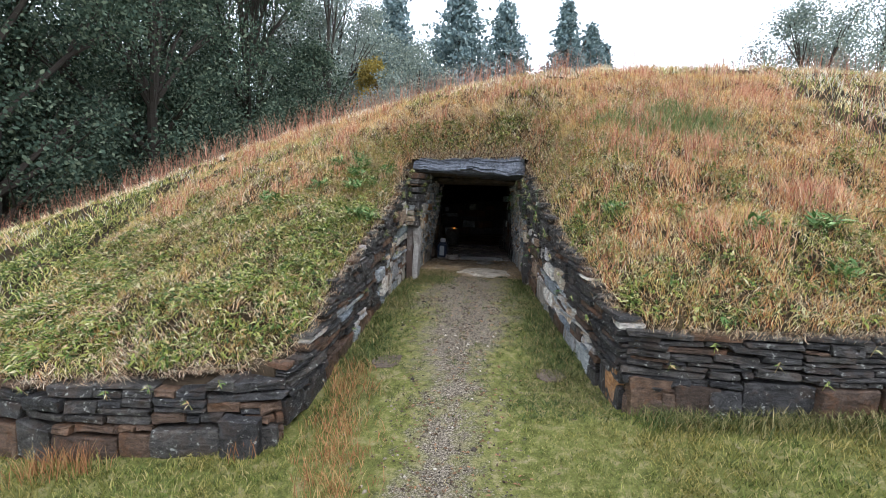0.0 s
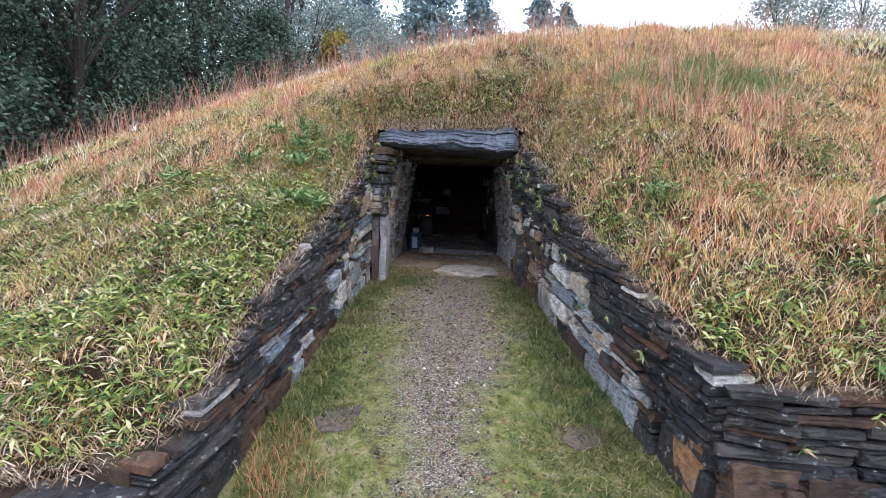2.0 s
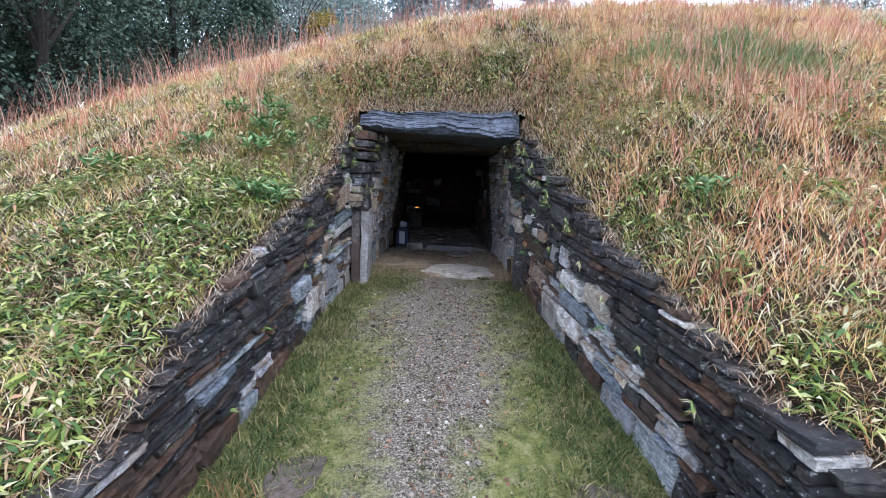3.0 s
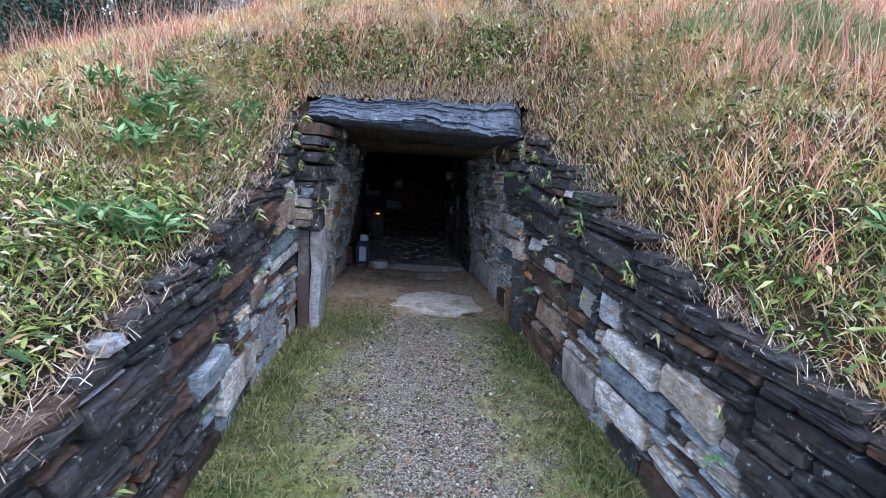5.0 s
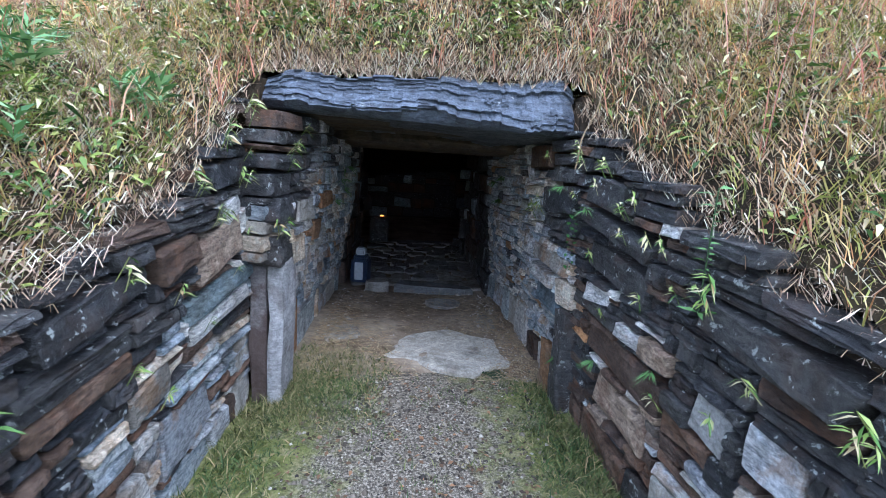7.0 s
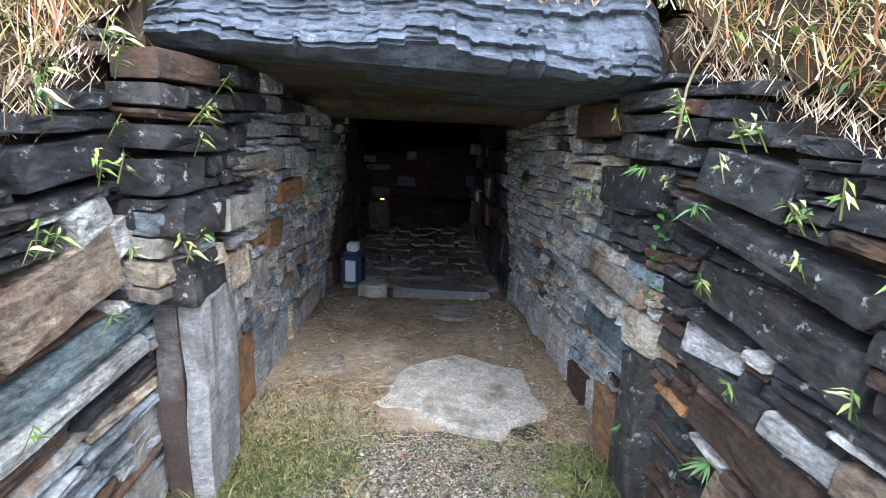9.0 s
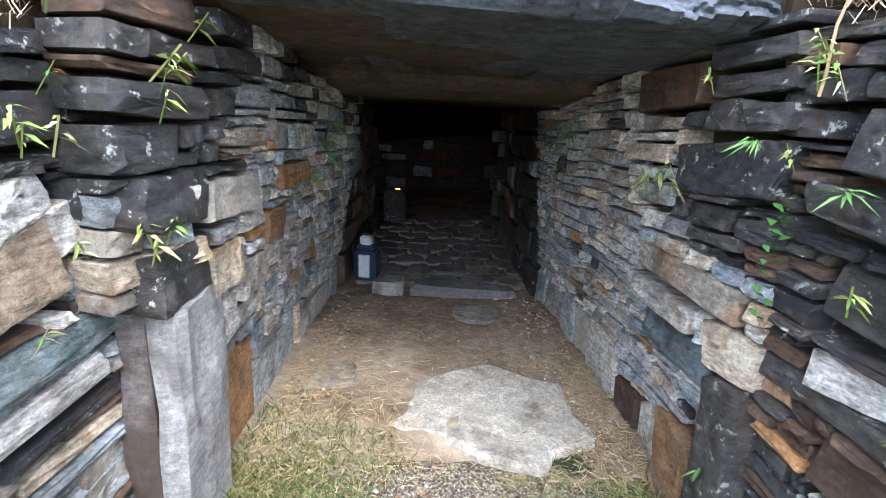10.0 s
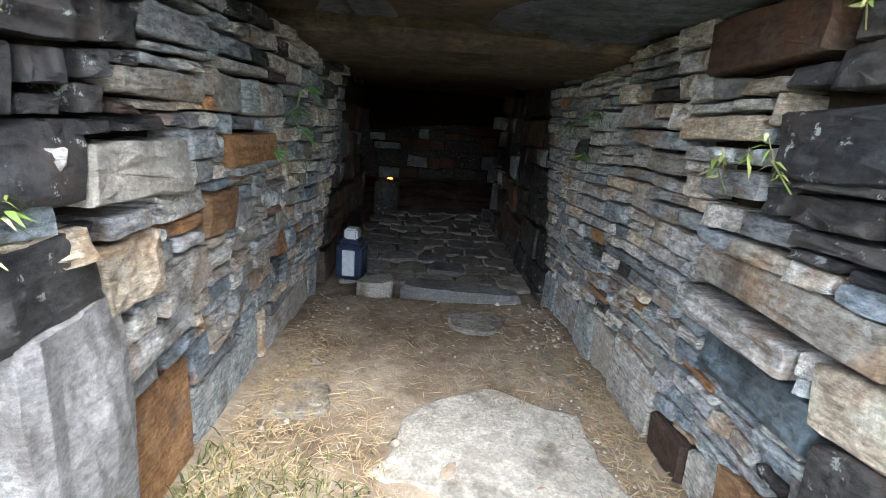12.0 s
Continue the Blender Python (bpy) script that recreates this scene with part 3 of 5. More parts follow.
# Mostly black and brown stones: the gloom of the inner tomb as colour.
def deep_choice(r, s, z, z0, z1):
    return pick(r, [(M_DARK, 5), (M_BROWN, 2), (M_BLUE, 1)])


RUN_LEFT = Run([(-1.36, 3.16, -0.42, 0.0), (-1.30, 3.45, -0.40, 0.12), (-1.28, 4.2, -0.31, 0.49), (-1.25, 5.06, -0.2, 0.79), (-1.235, 5.6, -0.15, 0.96),
                (-1.225, 6.25, -0.1, 1.17), (-1.21, 6.8, -0.06, 1.42), (-1.19, 7.1, -0.03, 1.66), (-1.175, 7.22, -0.03, 1.7)], 1, -0.03)
RUN_RIGHT = Run([(1.06, 3.46, -0.27, 0.36), (1.0, 4.0, -0.3, 0.54), (0.9, 4.8, -0.22, 0.8), (0.84, 5.45, -0.15, 1.01), (0.805, 5.9, -0.11, 1.2),
                 (0.765, 6.5, -0.08, 1.43), (0.725, 7.1, -0.03, 1.66), (0.72, 7.2, -0.03, 1.7)], -1, -0.075)
RUN_FRONT_L = Run([(-9.0, 5.3, -0.7, -0.5), (-5.2, 3.2, -0.75, -0.32), (-3.0, 2.86, -0.66, -0.17), (-1.75, 2.98, -0.58, -0.1), (-1.5, 3.03, -0.56, -0.08), (-1.38, 3.14, -0.5, -0.06)], 1, 0.12)
RUN_FRONT_R = Run([(1.07, 3.42, -0.32, 0.33), (1.25, 3.34, -0.3, 0.32), (2.5, 3.28, -0.16, 0.36), (4.5, 3.42, -0.05, 0.4), (9.0, 4.9, -0.05, 0.3)], 1, 0.1)
RUN_PASS_L = Run([(-1.2, 7.08, -0.02, 1.66), (-1.11, 7.38, -0.02, 1.68), (-1.09, 8.4, 0, 1.62), (-1.05, 9.7, 0, 1.6)], 1, -0.15)
RUN_PASS_R = Run([(0.725, 7.12, -0.02, 1.66), (0.69, 7.38, -0.02, 1.66), (0.69, 8.4, 0, 1.62), (0.64, 9.7, 0, 1.6)], -1, -0.1)
# Unseen chamber beyond the passage, widened and deepened so its end stays dark.
RUN_DEEP_L = Run([(-0.98, 9.7, 0, 1.75), (-1.05, 12.4, 0, 1.75), (-1.9, 12.8, 0, 1.9), (-1.9, 17.5, 0, 1.9)], 1, 0.05)
RUN_DEEP_R = Run([(0.58, 9.7, 0, 1.75), (0.55, 12.4, 0, 1.75), (1.4, 12.8, 0, 1.9), (1.4, 17.5, 0, 1.9)], -1, 0.05)
RUN_END = Run([(-2.1, 17.3, 0, 1.9), (1.6, 17.3, 0, 1.9)], 1, 0.0)

wall_left = wall_core("wall_left_cutting", RUN_LEFT, "dry schist retaining wall of the cutting, black with lichen above", thick=0.2)
wall_right = wall_core("wall_right_cutting", RUN_RIGHT, "dry schist retaining wall of the cutting, black with lichen above", thick=0.2)
wall_front_left = wall_core("wall_front_left", RUN_FRONT_L, "low dark dry-stone kerb wall at the mound's foot", thick=0.2)
wall_front_right = wall_core("wall_front_right", RUN_FRONT_R, "low dark dry-stone kerb wall at the mound's foot", thick=0.2)
wall_pass_left = wall_core("wall_passage_left", Run(RUN_PASS_L.rows[1:], 1, -0.15), "grey schist passage wall of thin dry-laid slabs")
wall_pass_right = wall_core("wall_passage_right", Run(RUN_PASS_R.rows[1:], -1, -0.1), "grey schist passage wall of thin dry-laid slabs")
wall_deep_left = wall_core("wall_chamber_left", RUN_DEEP_L, "schist wall deep in the tomb passage, its gloom put into dark stones")
wall_deep_right = wall_core("wall_chamber_right", RUN_DEEP_R, "schist wall deep in the tomb passage, its gloom put into dark stones")
wall_end = wall_core("wall_chamber_end", RUN_END, "unlit stone end wall of the tomb")

# ---------------------------------------------------------------- lintel, roof slabs, passage floor
def slab_sweep(x0, x1, section, n, rough, seed, ledges=0.0):
    """A long slab: section(f) gives the (y, z) loop at the share f of its length; broken along its bedding."""
    bm = bmesh.new()
    rings = []
    for i in range(n + 1):
        f = i / n
        x = x0 + (x1 - x0) * f
        ring = []
        for k, (y, z) in enumerate(section(f)):
            p = Vector((x * 2.2 + seed, z * 16, k * 0.21 + seed))
            d = noise.noise(p) * rough + noise.noise(p * 3.1) * rough * 0.5
            ring.append(bm.verts.new((x + noise.noise(p * 2) * 0.004, y + d, z + noise.noise(Vector((x * 3, y * 3, seed + k))) * rough * 0.7)))
        rings.append(ring)
    m = len(rings[0])
    for a, b in zip(rings, rings[1:]):
        for k in range(m):
            bm.faces.new((a[k], a[(k + 1) % m], b[(k + 1) % m], b[k]))
    bm.faces.new(rings[0]), bm.faces.new(rings[-1])
    bmesh.ops.recalc_face_normals(bm, faces=bm.faces)
    return bm


def lintel_section(f):
    """Split slate: thin beds that break off in steps along the face and the lower edge."""
    chip = 0.02 * math.floor(3.2 * noise.noise(Vector((f * 7, 1.0, 3.0)))) + 0.012 * noise.noise(Vector((f * 31, 2.0, 5.0)))
    low = 1.655 - 0.05 * f - 0.035 * math.sin(f * 9.0) * f - chip * 0.6
    top = 1.835 + 0.075 * f - 0.03 * max(0.0, 1 - f * 14) - 0.05 * max(0.0, (f - 0.95) * 20) ** 2 + 0.012 * math.floor(2.5 * noise.noise(Vector((f * 6, 7.0, 1.0))))
    front = 7.11 + 0.06 * f + 0.03 * max(0.0, 1 - f * 20) + 0.04 * max(0.0, f * 20 - 19)
    loop = [(front + 0.10, 1.645 - 0.05 * f), (front + 0.05, low + 0.01)]
    for k in range(27):
        g = k / 26
        tilt = g * 9 + 1.2 * f + 0.3 * noise.noise(Vector((f * 5, g * 2, 4.0))) + 0.35 * noise.noise(Vector((f * 19, g * 4, 9.0)))
        bed = math.floor(tilt)
        step = 0.032 * noise.noise(Vector((bed * 3.7, math.floor(f * 3.1 + bed * 0.37) * 1.9, 2.0))) + 0.016 * noise.noise(Vector((bed * 5.1, math.floor(f * 9 + bed * 0.7) * 2.3, 6.0)))
        step += 0.01 * (tilt - bed)
        loop.append((front + 0.012 + 0.10 * g + step, low + 0.02 + (top - low - 0.03) * g))
    loop += [(front + 0.16, top), (front + 0.5, top + 0.03), (8.5, top + 0.03), (8.5, low - 0.01), (8.0, 1.635 - 0.05 * f), (7.6, 1.635 - 0.05 * f)]
    return loop


lintel = part("lintel_stone", slab_sweep(-1.10, 0.60, lintel_section, 240, 0.006, 3.0), M_LINTEL)
tagged(lintel, "massive slate-grey lintel slab over the tomb entrance", "lintel stone")


fill = bmesh.new()
for x0, x1 in ((-1.75, -1.11), (0.62, 1.2)):
    box(fill, x0, x1, 7.26, 8.6, 1.56, 1.83, 0.03, 0.01, 5)
tagged(part("earth_fill", fill, M_SOIL), "dark earth packed beside the lintel", "earth", kind="structure")


def roof_section(y0, y1, low, top):
    def sec(f):
        return [(y0 + 0.02, low + 0.02), (y0, low + 0.06), (y0, top), ((y0 + y1) / 2, top), (y1, top), (y1, low), ((y0 + y1) / 2, low - 0.02), (y0 + 0.1, low)]
    return sec


roof = bmesh.new()
for i, (y0, y1, low, top) in enumerate([(7.3, 8.48, 1.625, 1.66), (8.48, 9.5, 1.53, 1.95), (9.45, 10.7, 1.58, 2.0), (10.65, 12.0, 1.66, 2.1), (11.95, 13.4, 1.7, 2.2), (13.3, 14.9, 1.85, 2.2), (14.8, 16.4, 1.85, 2.2), (16.3, 17.9, 1.85, 2.2)]):
    piece = slab_sweep(-1.4 if i < 4 else -2.2, 0.95 if i < 4 else 1.7, roof_section(y0, y1, low, top), 30, 0.02, 10.0 + i)
    me = bpy.data.meshes.new("roof_piece")
    piece.to_mesh(me)
    piece.free()
    roof.from_mesh(me)
    bpy.data.meshes.remove(me)
ceiling = part("ceiling", roof, M_ROOF)
tagged(ceiling, "brown capstones roofing the tomb passage", "ceiling", kind="structure")

fx, fy = np.meshgrid(np.arange(-2.2, 1.75, 0.05), np.arange(7.35, 17.8, 0.05))
fz = 0.0 + 0.012 * lumps(fx, fy, 0.7, 8) + 0.006 * lumps(fx, fy, 0.25, 9) - 0.06 * (1 - smooth(7.35, 7.8, fy)) - 0.2 * smooth(1.0, 1.1, np.abs(fx + 0.22)) * (fy < 9) - 0.05 * smooth(9.5, 9.7, fy)
floor = part("floor", grid_mesh("floor", fx, fy, fz), M_FLOOR)
tagged(floor, "damp brown earth floor of the tomb passage", "floor", kind="structure")

# ---------------------------------------------------------------- grass and leaves
def blade_mesh(name, pts, height, width, lean, seed, bend=0.6):
    """Two-joint blades standing on pts; each bends over its own way."""
    r = np.random.RandomState(seed)
    n = len(pts)
    a, b = r.uniform(0, 2 * np.pi, n), r.uniform(0, 2 * np.pi, n)
    height, width, lean = (np.broadcast_to(v, n) * r.uniform(0.55, 1.25, n) for v in (height, width, lean))
    way = np.stack([np.cos(a), np.sin(a), np.zeros(n)], -1)
    flat = np.stack([np.cos(b), np.sin(b), np.zeros(n)], -1) * (width / 2)[:, None]
    up = np.array([0, 0, 1.0])
    mid = pts + way * (height * lean * 0.35)[:, None] + up * (height * 0.55)[:, None]
    drop = np.clip(1 - bend * lean, 0.15, 1)
    tip = pts + way * (height * lean)[:, None] + up * (height * (0.55 + 0.45 * drop))[:, None]
    v = np.stack([pts - flat, pts + flat, mid + flat * 0.8, mid - flat * 0.8, tip], 1).reshape(-1, 3)
    i = np.arange(n)[:, None] * 5
    loops = np.concatenate([i + [[0, 1, 2, 3]], i + [[3, 2, 4]]], 1).ravel()
    starts = (np.arange(n)[:, None] * 7 + [[0, 4]]).ravel()
    return raw_mesh(name, v, loops, starts)


def leaf_mesh(name, base, way, long, wide, droop, seed):
    """Lance-shaped leaves, folded a little along the midrib."""
    r = np.random.RandomState(seed)
    n = len(base)
    way = way / np.linalg.norm(way, axis=1, keepdims=True)
    side = np.cross(way, np.array([0, 0, 1.0]) + r.normal(0, 0.35, (n, 3)))
    side /= np.linalg.norm(side, axis=1, keepdims=True) + 1e-9
    up = np.cross(side, way)
    L, W = (np.broadcast_to(v, n)[:, None] * r.uniform(0.6, 1.2, (n, 1)) for v in (long, wide))
    d = np.broadcast_to(droop, n)[:, None] * L
    z = np.array([0, 0, 1.0])
    m = base + way * L * 0.4 - z * d * 0.12
    tip = base + way * L - z * d * 0.6
    v = np.stack([base, m + side * W / 2 + up * W * 0.12, m, m - side * W / 2 + up * W * 0.12, tip], 1).reshape(-1, 3)
    i = np.arange(n)[:, None] * 5
    loops = np.concatenate([i + [[0, 2, 1]], i + [[1, 2, 4]], i + [[0, 3, 2]], i + [[2, 3, 4]]], 1).ravel()
    return raw_mesh(name, v, loops, np.arange(n * 4) * 3)


def stuff(name, me, mat, label, category, parent=None):
    ob = part(name, me, mat)
    return tagged(ob, label, category, kind="stuff")


def in_cutting(x, y):
    """Inside the cutting, the passage or in front of the kerb walls, where no turf lies."""
    left = np.interp(y, EDGE[5:13, 1], EDGE[5:13, 0])
    right = np.interp(y, EDGE[14:22, 1][::-1], EDGE[14:22, 0][::-1])
    front = np.where(x < 0, np.interp(x, EDGE[:6, 0], EDGE[:6, 1]), np.interp(x, EDGE[21:, 0], EDGE[21:, 1]))
    return (y < front) | ((y < 7.31) & (x > left) & (x < right))


def clumps(n, per, spread, x0, x1, y0, y1, seed, keep=None, where=None):
    """Tufts: n centres with per blades each, scattered by spread round them."""
    r = np.random.RandomState(seed)
    cx, cy = r.uniform(x0, x1, n), r.uniform(y0, y1, n)
    if keep is not None:
        ok = r.uniform(0, 1, n) < keep(cx, cy)
        cx, cy = cx[ok], cy[ok]
    k = r.poisson(per, len(cx))
    x = np.repeat(cx, k) + r.normal(0, spread, k.sum())
    y = np.repeat(cy, k) + r.normal(0, spread, k.sum())
    if where is None:
        ok = ~in_cutting(x, y)
        x, y = x[ok], y[ok]
        return np.stack([x, y, mound_z(x, y) - 0.01], -1)
    ok = where(x, y)
    x, y = x[ok], y[ok]
    return np.stack([x, y, ground_z(x, y) - 0.008], -1)


def share(lo, hi, size, seed, base=0.0):
    return lambda x, y: base + (1 - base) * smooth(lo, hi, lumps(x, y, size, seed))


def green_side(x, y):
    """Green where the slope faces the shade, west of the cutting, and low down."""
    g = smooth(0.0, 0.7, lumps(x, y, 1.5, 31)) * 0.6 + 0.55 * smooth(0.5, -3.0, x) * smooth(8.5, 5.0, y)
    return np.clip(g + 0.22, 0, 1)


NEAR = (-4.4, 4.4, 2.9, 8.6)
far_only = lambda x, y: ~((np.abs(x) < 4.3) & (y < 8.5))

# bleached undergrowth
stuff("grass_thatch", blade_mesh("grass_thatch", clumps(11500, 11, 0.045, *NEAR, 41), 0.08, 0.0065, 1.5, 42, 0.9), M_THATCH, "bleached and matted dead grass on the mound", "grass")
# green and yellow-green tufts
stuff("green_grass", blade_mesh("green_grass", clumps(7500, 13, 0.045, *NEAR, 43, green_side), 0.095, 0.006, 0.9, 44, 0.6), M_GREEN, "yellow-green grass tufts on the mound", "grass")
# russet grass
stuff("russet_grass", blade_mesh("russet_grass", clumps(6500, 16, 0.05, *NEAR, 45, lambda x, y: np.clip(1.1 - green_side(x, y) * 1.1 + 0.25 * (x > 1), 0.05, 1)), 0.13, 0.0042, 0.75, 46, 0.5), M_RUSSET, "upright russet grass on the mound", "grass")
# the upper and outer mound
stuff("green_grass", blade_mesh("green_grass", clumps(19000, 7, 0.10, -11, 12, 3.0, 15, 47, lambda x, y: far_only(x, y) * green_side(x, y)), 0.11, 0.011, 1.0, 48, 0.6), M_GREEN, "yellow-green grass on the upper mound", "grass")
stuff("russet_grass", blade_mesh("russet_grass", clumps(17000, 6, 0.10, -11, 12, 3.0, 15, 49, lambda x, y: far_only(x, y) * (1.1 - 0.8 * green_side(x, y)) * np.where((x < -4) & (y < 8.5), 0.45, 1.0)), 0.15, 0.009, 0.7, 50, 0.5), M_UPPER, "russet grass on the upper mound", "grass")
# tall red stems along the skyline and in stands on the slope
p = np.concatenate([
    clumps(2000, 3, 0.14, -11, 1.5, 7.0, 13, 51, lambda x, y: smooth(0.2, 0.9, mound_raw(x, y) / 3.5 - 0.02 * x + (x < -3) * 0.5) * smooth(7.0, 9.5, y)),
    clumps(1100, 4, 0.14, 1, 12, 5.0, 14, 52, share(-0.2, 0.7, 2.0, 53, 0.1)),
    clumps(160, 6, 0.08, 1.3, 4, 4.0, 8.0, 54, share(-0.1, 0.6, 1.3, 55, 0.03)),
    clumps(140, 6, 0.07, -4, 1, 5.5, 8.4, 59, share(0.1, 0.8, 1.6, 55, 0.02))])
stuff("tall_grass_stems", blade_mesh("tall_grass_stems", p, 0.56, 0.0058, 0.28, 56, 0.3), M_REED, "tall thin red-brown grass stems", "grass")


M_RED_GRASS = leaf_material("copper_red_grass", [(0.0, (0.2, 0.06, 0.04)), (0.35, (0.5, 0.2, 0.12)), (0.7, (0.72, 0.4, 0.24)), (1.0, (0.8, 0.62, 0.42))])
p = np.concatenate([clumps(1150, 16, 0.055, 1.0, 4.6, 4.0, 8.6, 254, share(0.1, 0.7, 1.0, 255, 0.06)), clumps(900, 15, 0.05, -4.4, 1.0, 5.4, 8.8, 256, share(0.2, 0.7, 1.2, 257, 0.06))])
stuff("red_grass", blade_mesh("red_grass", p, 0.23, 0.0065, 0.45, 258, 0.4), M_RED_GRASS, "upright copper-red grass in stands on the slope", "grass")

lintel_free = EDGE_DENSE[(np.abs(EDGE_DENSE[:, 0] + 0.27) > 0.93) | (EDGE_DENSE[:, 1] < 6.9)]
edge_pts = lintel_free[np.random.RandomState(57).randint(60, len(lintel_free) - 90, 2400)]
r_ = np.random.RandomState(58)
edge_pts = np.repeat(edge_pts, 7, axis=0) + np.stack([r_.normal(0, 0.045, 16800), r_.normal(0, 0.045, 16800), r_.uniform(-0.05, 0.01, 16800)], -1)
stuff("overhanging_grass", blade_mesh("overhanging_grass", edge_pts, 0.07, 0.003, 1.4, 59, 1.1), M_THATCH, "dead grass hanging over the wall's edge", "grass")


def sasa(centres, seed, leaves=7, long=0.10, wide=0.02, rise=0.10):
    """Low bamboo grass: fans of lance-shaped leaves on short stalks."""
    r = np.random.RandomState(seed)
    n = len(centres)
    k = np.repeat(np.arange(n), leaves)
    a = r.uniform(0, 2 * np.pi, len(k))
    tilt = r.uniform(-0.4, 0.9, len(k))
    way = np.stack([np.cos(a), np.sin(a), tilt], -1)
    base = centres[k] + np.stack([r.normal(0, 0.018, len(k)), r.normal(0, 0.018, len(k)), r.uniform(0.25, 1.1, len(k)) * rise], -1)
    return leaf_mesh("bamboo_grass", base, way, long, wide, 0.7, seed + 1)


def sasa_left(x, y):
    return np.clip((0.12 + 0.88 * smooth(-0.3, 0.5, lumps(x, y, 1.0, 61))) * smooth(-1.0, -1.6, x) * (0.12 + 0.88 * smooth(6.0, 4.4, y)) + 0.75 * np.exp(-np.abs(x + 1.45) / 0.22) * (y < 7.3), 0, 1)


def sasa_right(x, y):
    return np.clip((0.1 + 0.55 * smooth(0.1, 0.7, lumps(x, y, 0.9, 62))) * smooth(7.5, 4.5, y) + 0.85 * np.exp(-np.abs(x - 1.0) / 0.25) * (y < 7.3) + 0.4 * (y < 3.9), 0, 1)


stuff("bamboo_grass", sasa(clumps(9500, 1.3, 0.05, -5.5, -1.2, 3.0, 7.4, 63, sasa_left), 64, long=0.075, wide=0.017), M_SASA, "low yellow-green bamboo grass over the wall's edge", "bamboo grass")
stuff("bamboo_grass", sasa(clumps(5200, 1.2, 0.05, 0.7, 4.2, 3.4, 7.4, 65, sasa_right), 66, long=0.075, wide=0.017), M_SASA, "low yellow-green bamboo grass over the wall's edge", "bamboo grass")
stuff("bamboo_grass", sasa(clumps(700, 1.3, 0.04, -1.4, 0.85, 7.32, 7.65, 67, lambda x, y: 0.45 + 0.4 * (x < -0.9)), 68, long=0.07), M_SASA, "bamboo grass and moss above the lintel", "bamboo grass")


def rosette(name, x, y, z, seed, leaves=46, long=0.17, wide=0.035, mat=None, label="fresh green leafy herb tuft on the turf", lift=0.9):
    """A leafy herb: several leaf fans on short stems."""
    r = np.random.RandomState(seed)
    a = r.uniform(0, 2 * np.pi, leaves)
    stem = r.randint(0, 6, leaves)
    sa = np.arange(6) * 1.05
    base = np.stack([np.cos(sa[stem]) * 0.075, np.sin(sa[stem]) * 0.075, 0.04 + 0.1 * r.uniform(0, 1, leaves)], -1)
    way = np.stack([np.cos(a), np.sin(a), r.uniform(0.15, lift, leaves)], -1)
    root = empty(name, x, y, z)
    part("leaves", leaf_mesh("leaves", base, way, long, wide, 0.5, seed), mat or M_HERB, root)
    for k in range(6):
        up = np.array([(math.cos(sa[k]) * 0.03, math.sin(sa[k]) * 0.03, -0.02)])
        part("stem", blade_mesh("stem", up, 0.16, 0.008, 0.3, seed + k, 0.2), mat or M_HERB, root)
    return tagged(root, label, "herb", group="green herbs on the mound")


for i, (x, y, big) in enumerate([(-1.36, 5.27, 1.0), (-1.47, 5.2, 0.8), (-1.62, 5.74, 0.9), (-1.66, 6.0, 0.9), (-1.68, 6.33, 0.9), (-1.4, 6.6, 0.8), (-1.95, 6.1, 0.8), (-1.8, 6.6, 0.8),
                                 (-2.05, 5.7, 0.8), (-1.5, 6.0, 0.6), (-2.5, 5.3, 0.8), (2.9, 4.25, 1.1), (2.3, 4.15, 0.9), (2.75, 3.75, 0.9), (3.3, 3.9, 1.0), (1.3, 4.75, 0.7)]):
    rosette("green_herb", x, y, float(mound_z(x, y)), 70 + i, long=0.16 * big, wide=0.028 * big, lift=1.6, leaves=64)

near_bank = lambda x, y: np.clip(np.exp(-np.minimum(np.abs(x + 1.6), np.abs(x - 1.15)) / 0.25), 0, 1)
stuff("grass_thatch", blade_mesh("grass_thatch", clumps(5200, 12, 0.03, -2.1, 1.7, 5.6, 7.4, 77, near_bank), 0.06, 0.005, 1.5, 78, 0.9), M_THATCH, "dense bleached grass on the banks beside the entrance", "grass")
stuff("green_grass", blade_mesh("green_grass", clumps(2000, 10, 0.04, -2.1, 1.7, 5.6, 7.4, 75, near_bank), 0.10, 0.005, 1.0, 76, 0.7), M_GREEN, "green grass on the banks beside the entrance", "grass")
# thick bleached growth close to the entrance
bank = lambda x, y: np.clip(np.exp(-np.minimum(np.abs(x + 1.45), np.abs(x - 1.05)) / 0.35) + (y > 7.3) * (np.abs(x + 0.3) < 1.2), 0, 1)
stuff("grass_thatch", blade_mesh("grass_thatch", clumps(4200, 13, 0.035, -2.3, 1.9, 5.6, 8.0, 80, bank), 0.07, 0.0055, 1.5, 81, 0.9), M_THATCH, "bleached dead grass over the entrance", "grass")
r_ = np.random.RandomState(82)
x_, y_ = r_.uniform(-1.25, 0.8, 5200), 7.27 + np.abs(r_.normal(0, 0.06, 5200))
z_ = np.maximum(mound_z(x_, y_), 1.84) - 0.01
stuff("lintel_grass", blade_mesh("lintel_grass", np.stack([x_, y_, z_], -1), 0.06, 0.0045, 1.3, 83, 0.8), M_THATCH, "dead grass and moss along the lintel's top", "grass")
stuff("lintel_moss", blade_mesh("lintel_moss", np.stack([x_, y_ + 0.02, z_], -1)[:2600], 0.045, 0.006, 1.0, 84, 0.6), M_GREEN, "green moss along the lintel's top", "moss")

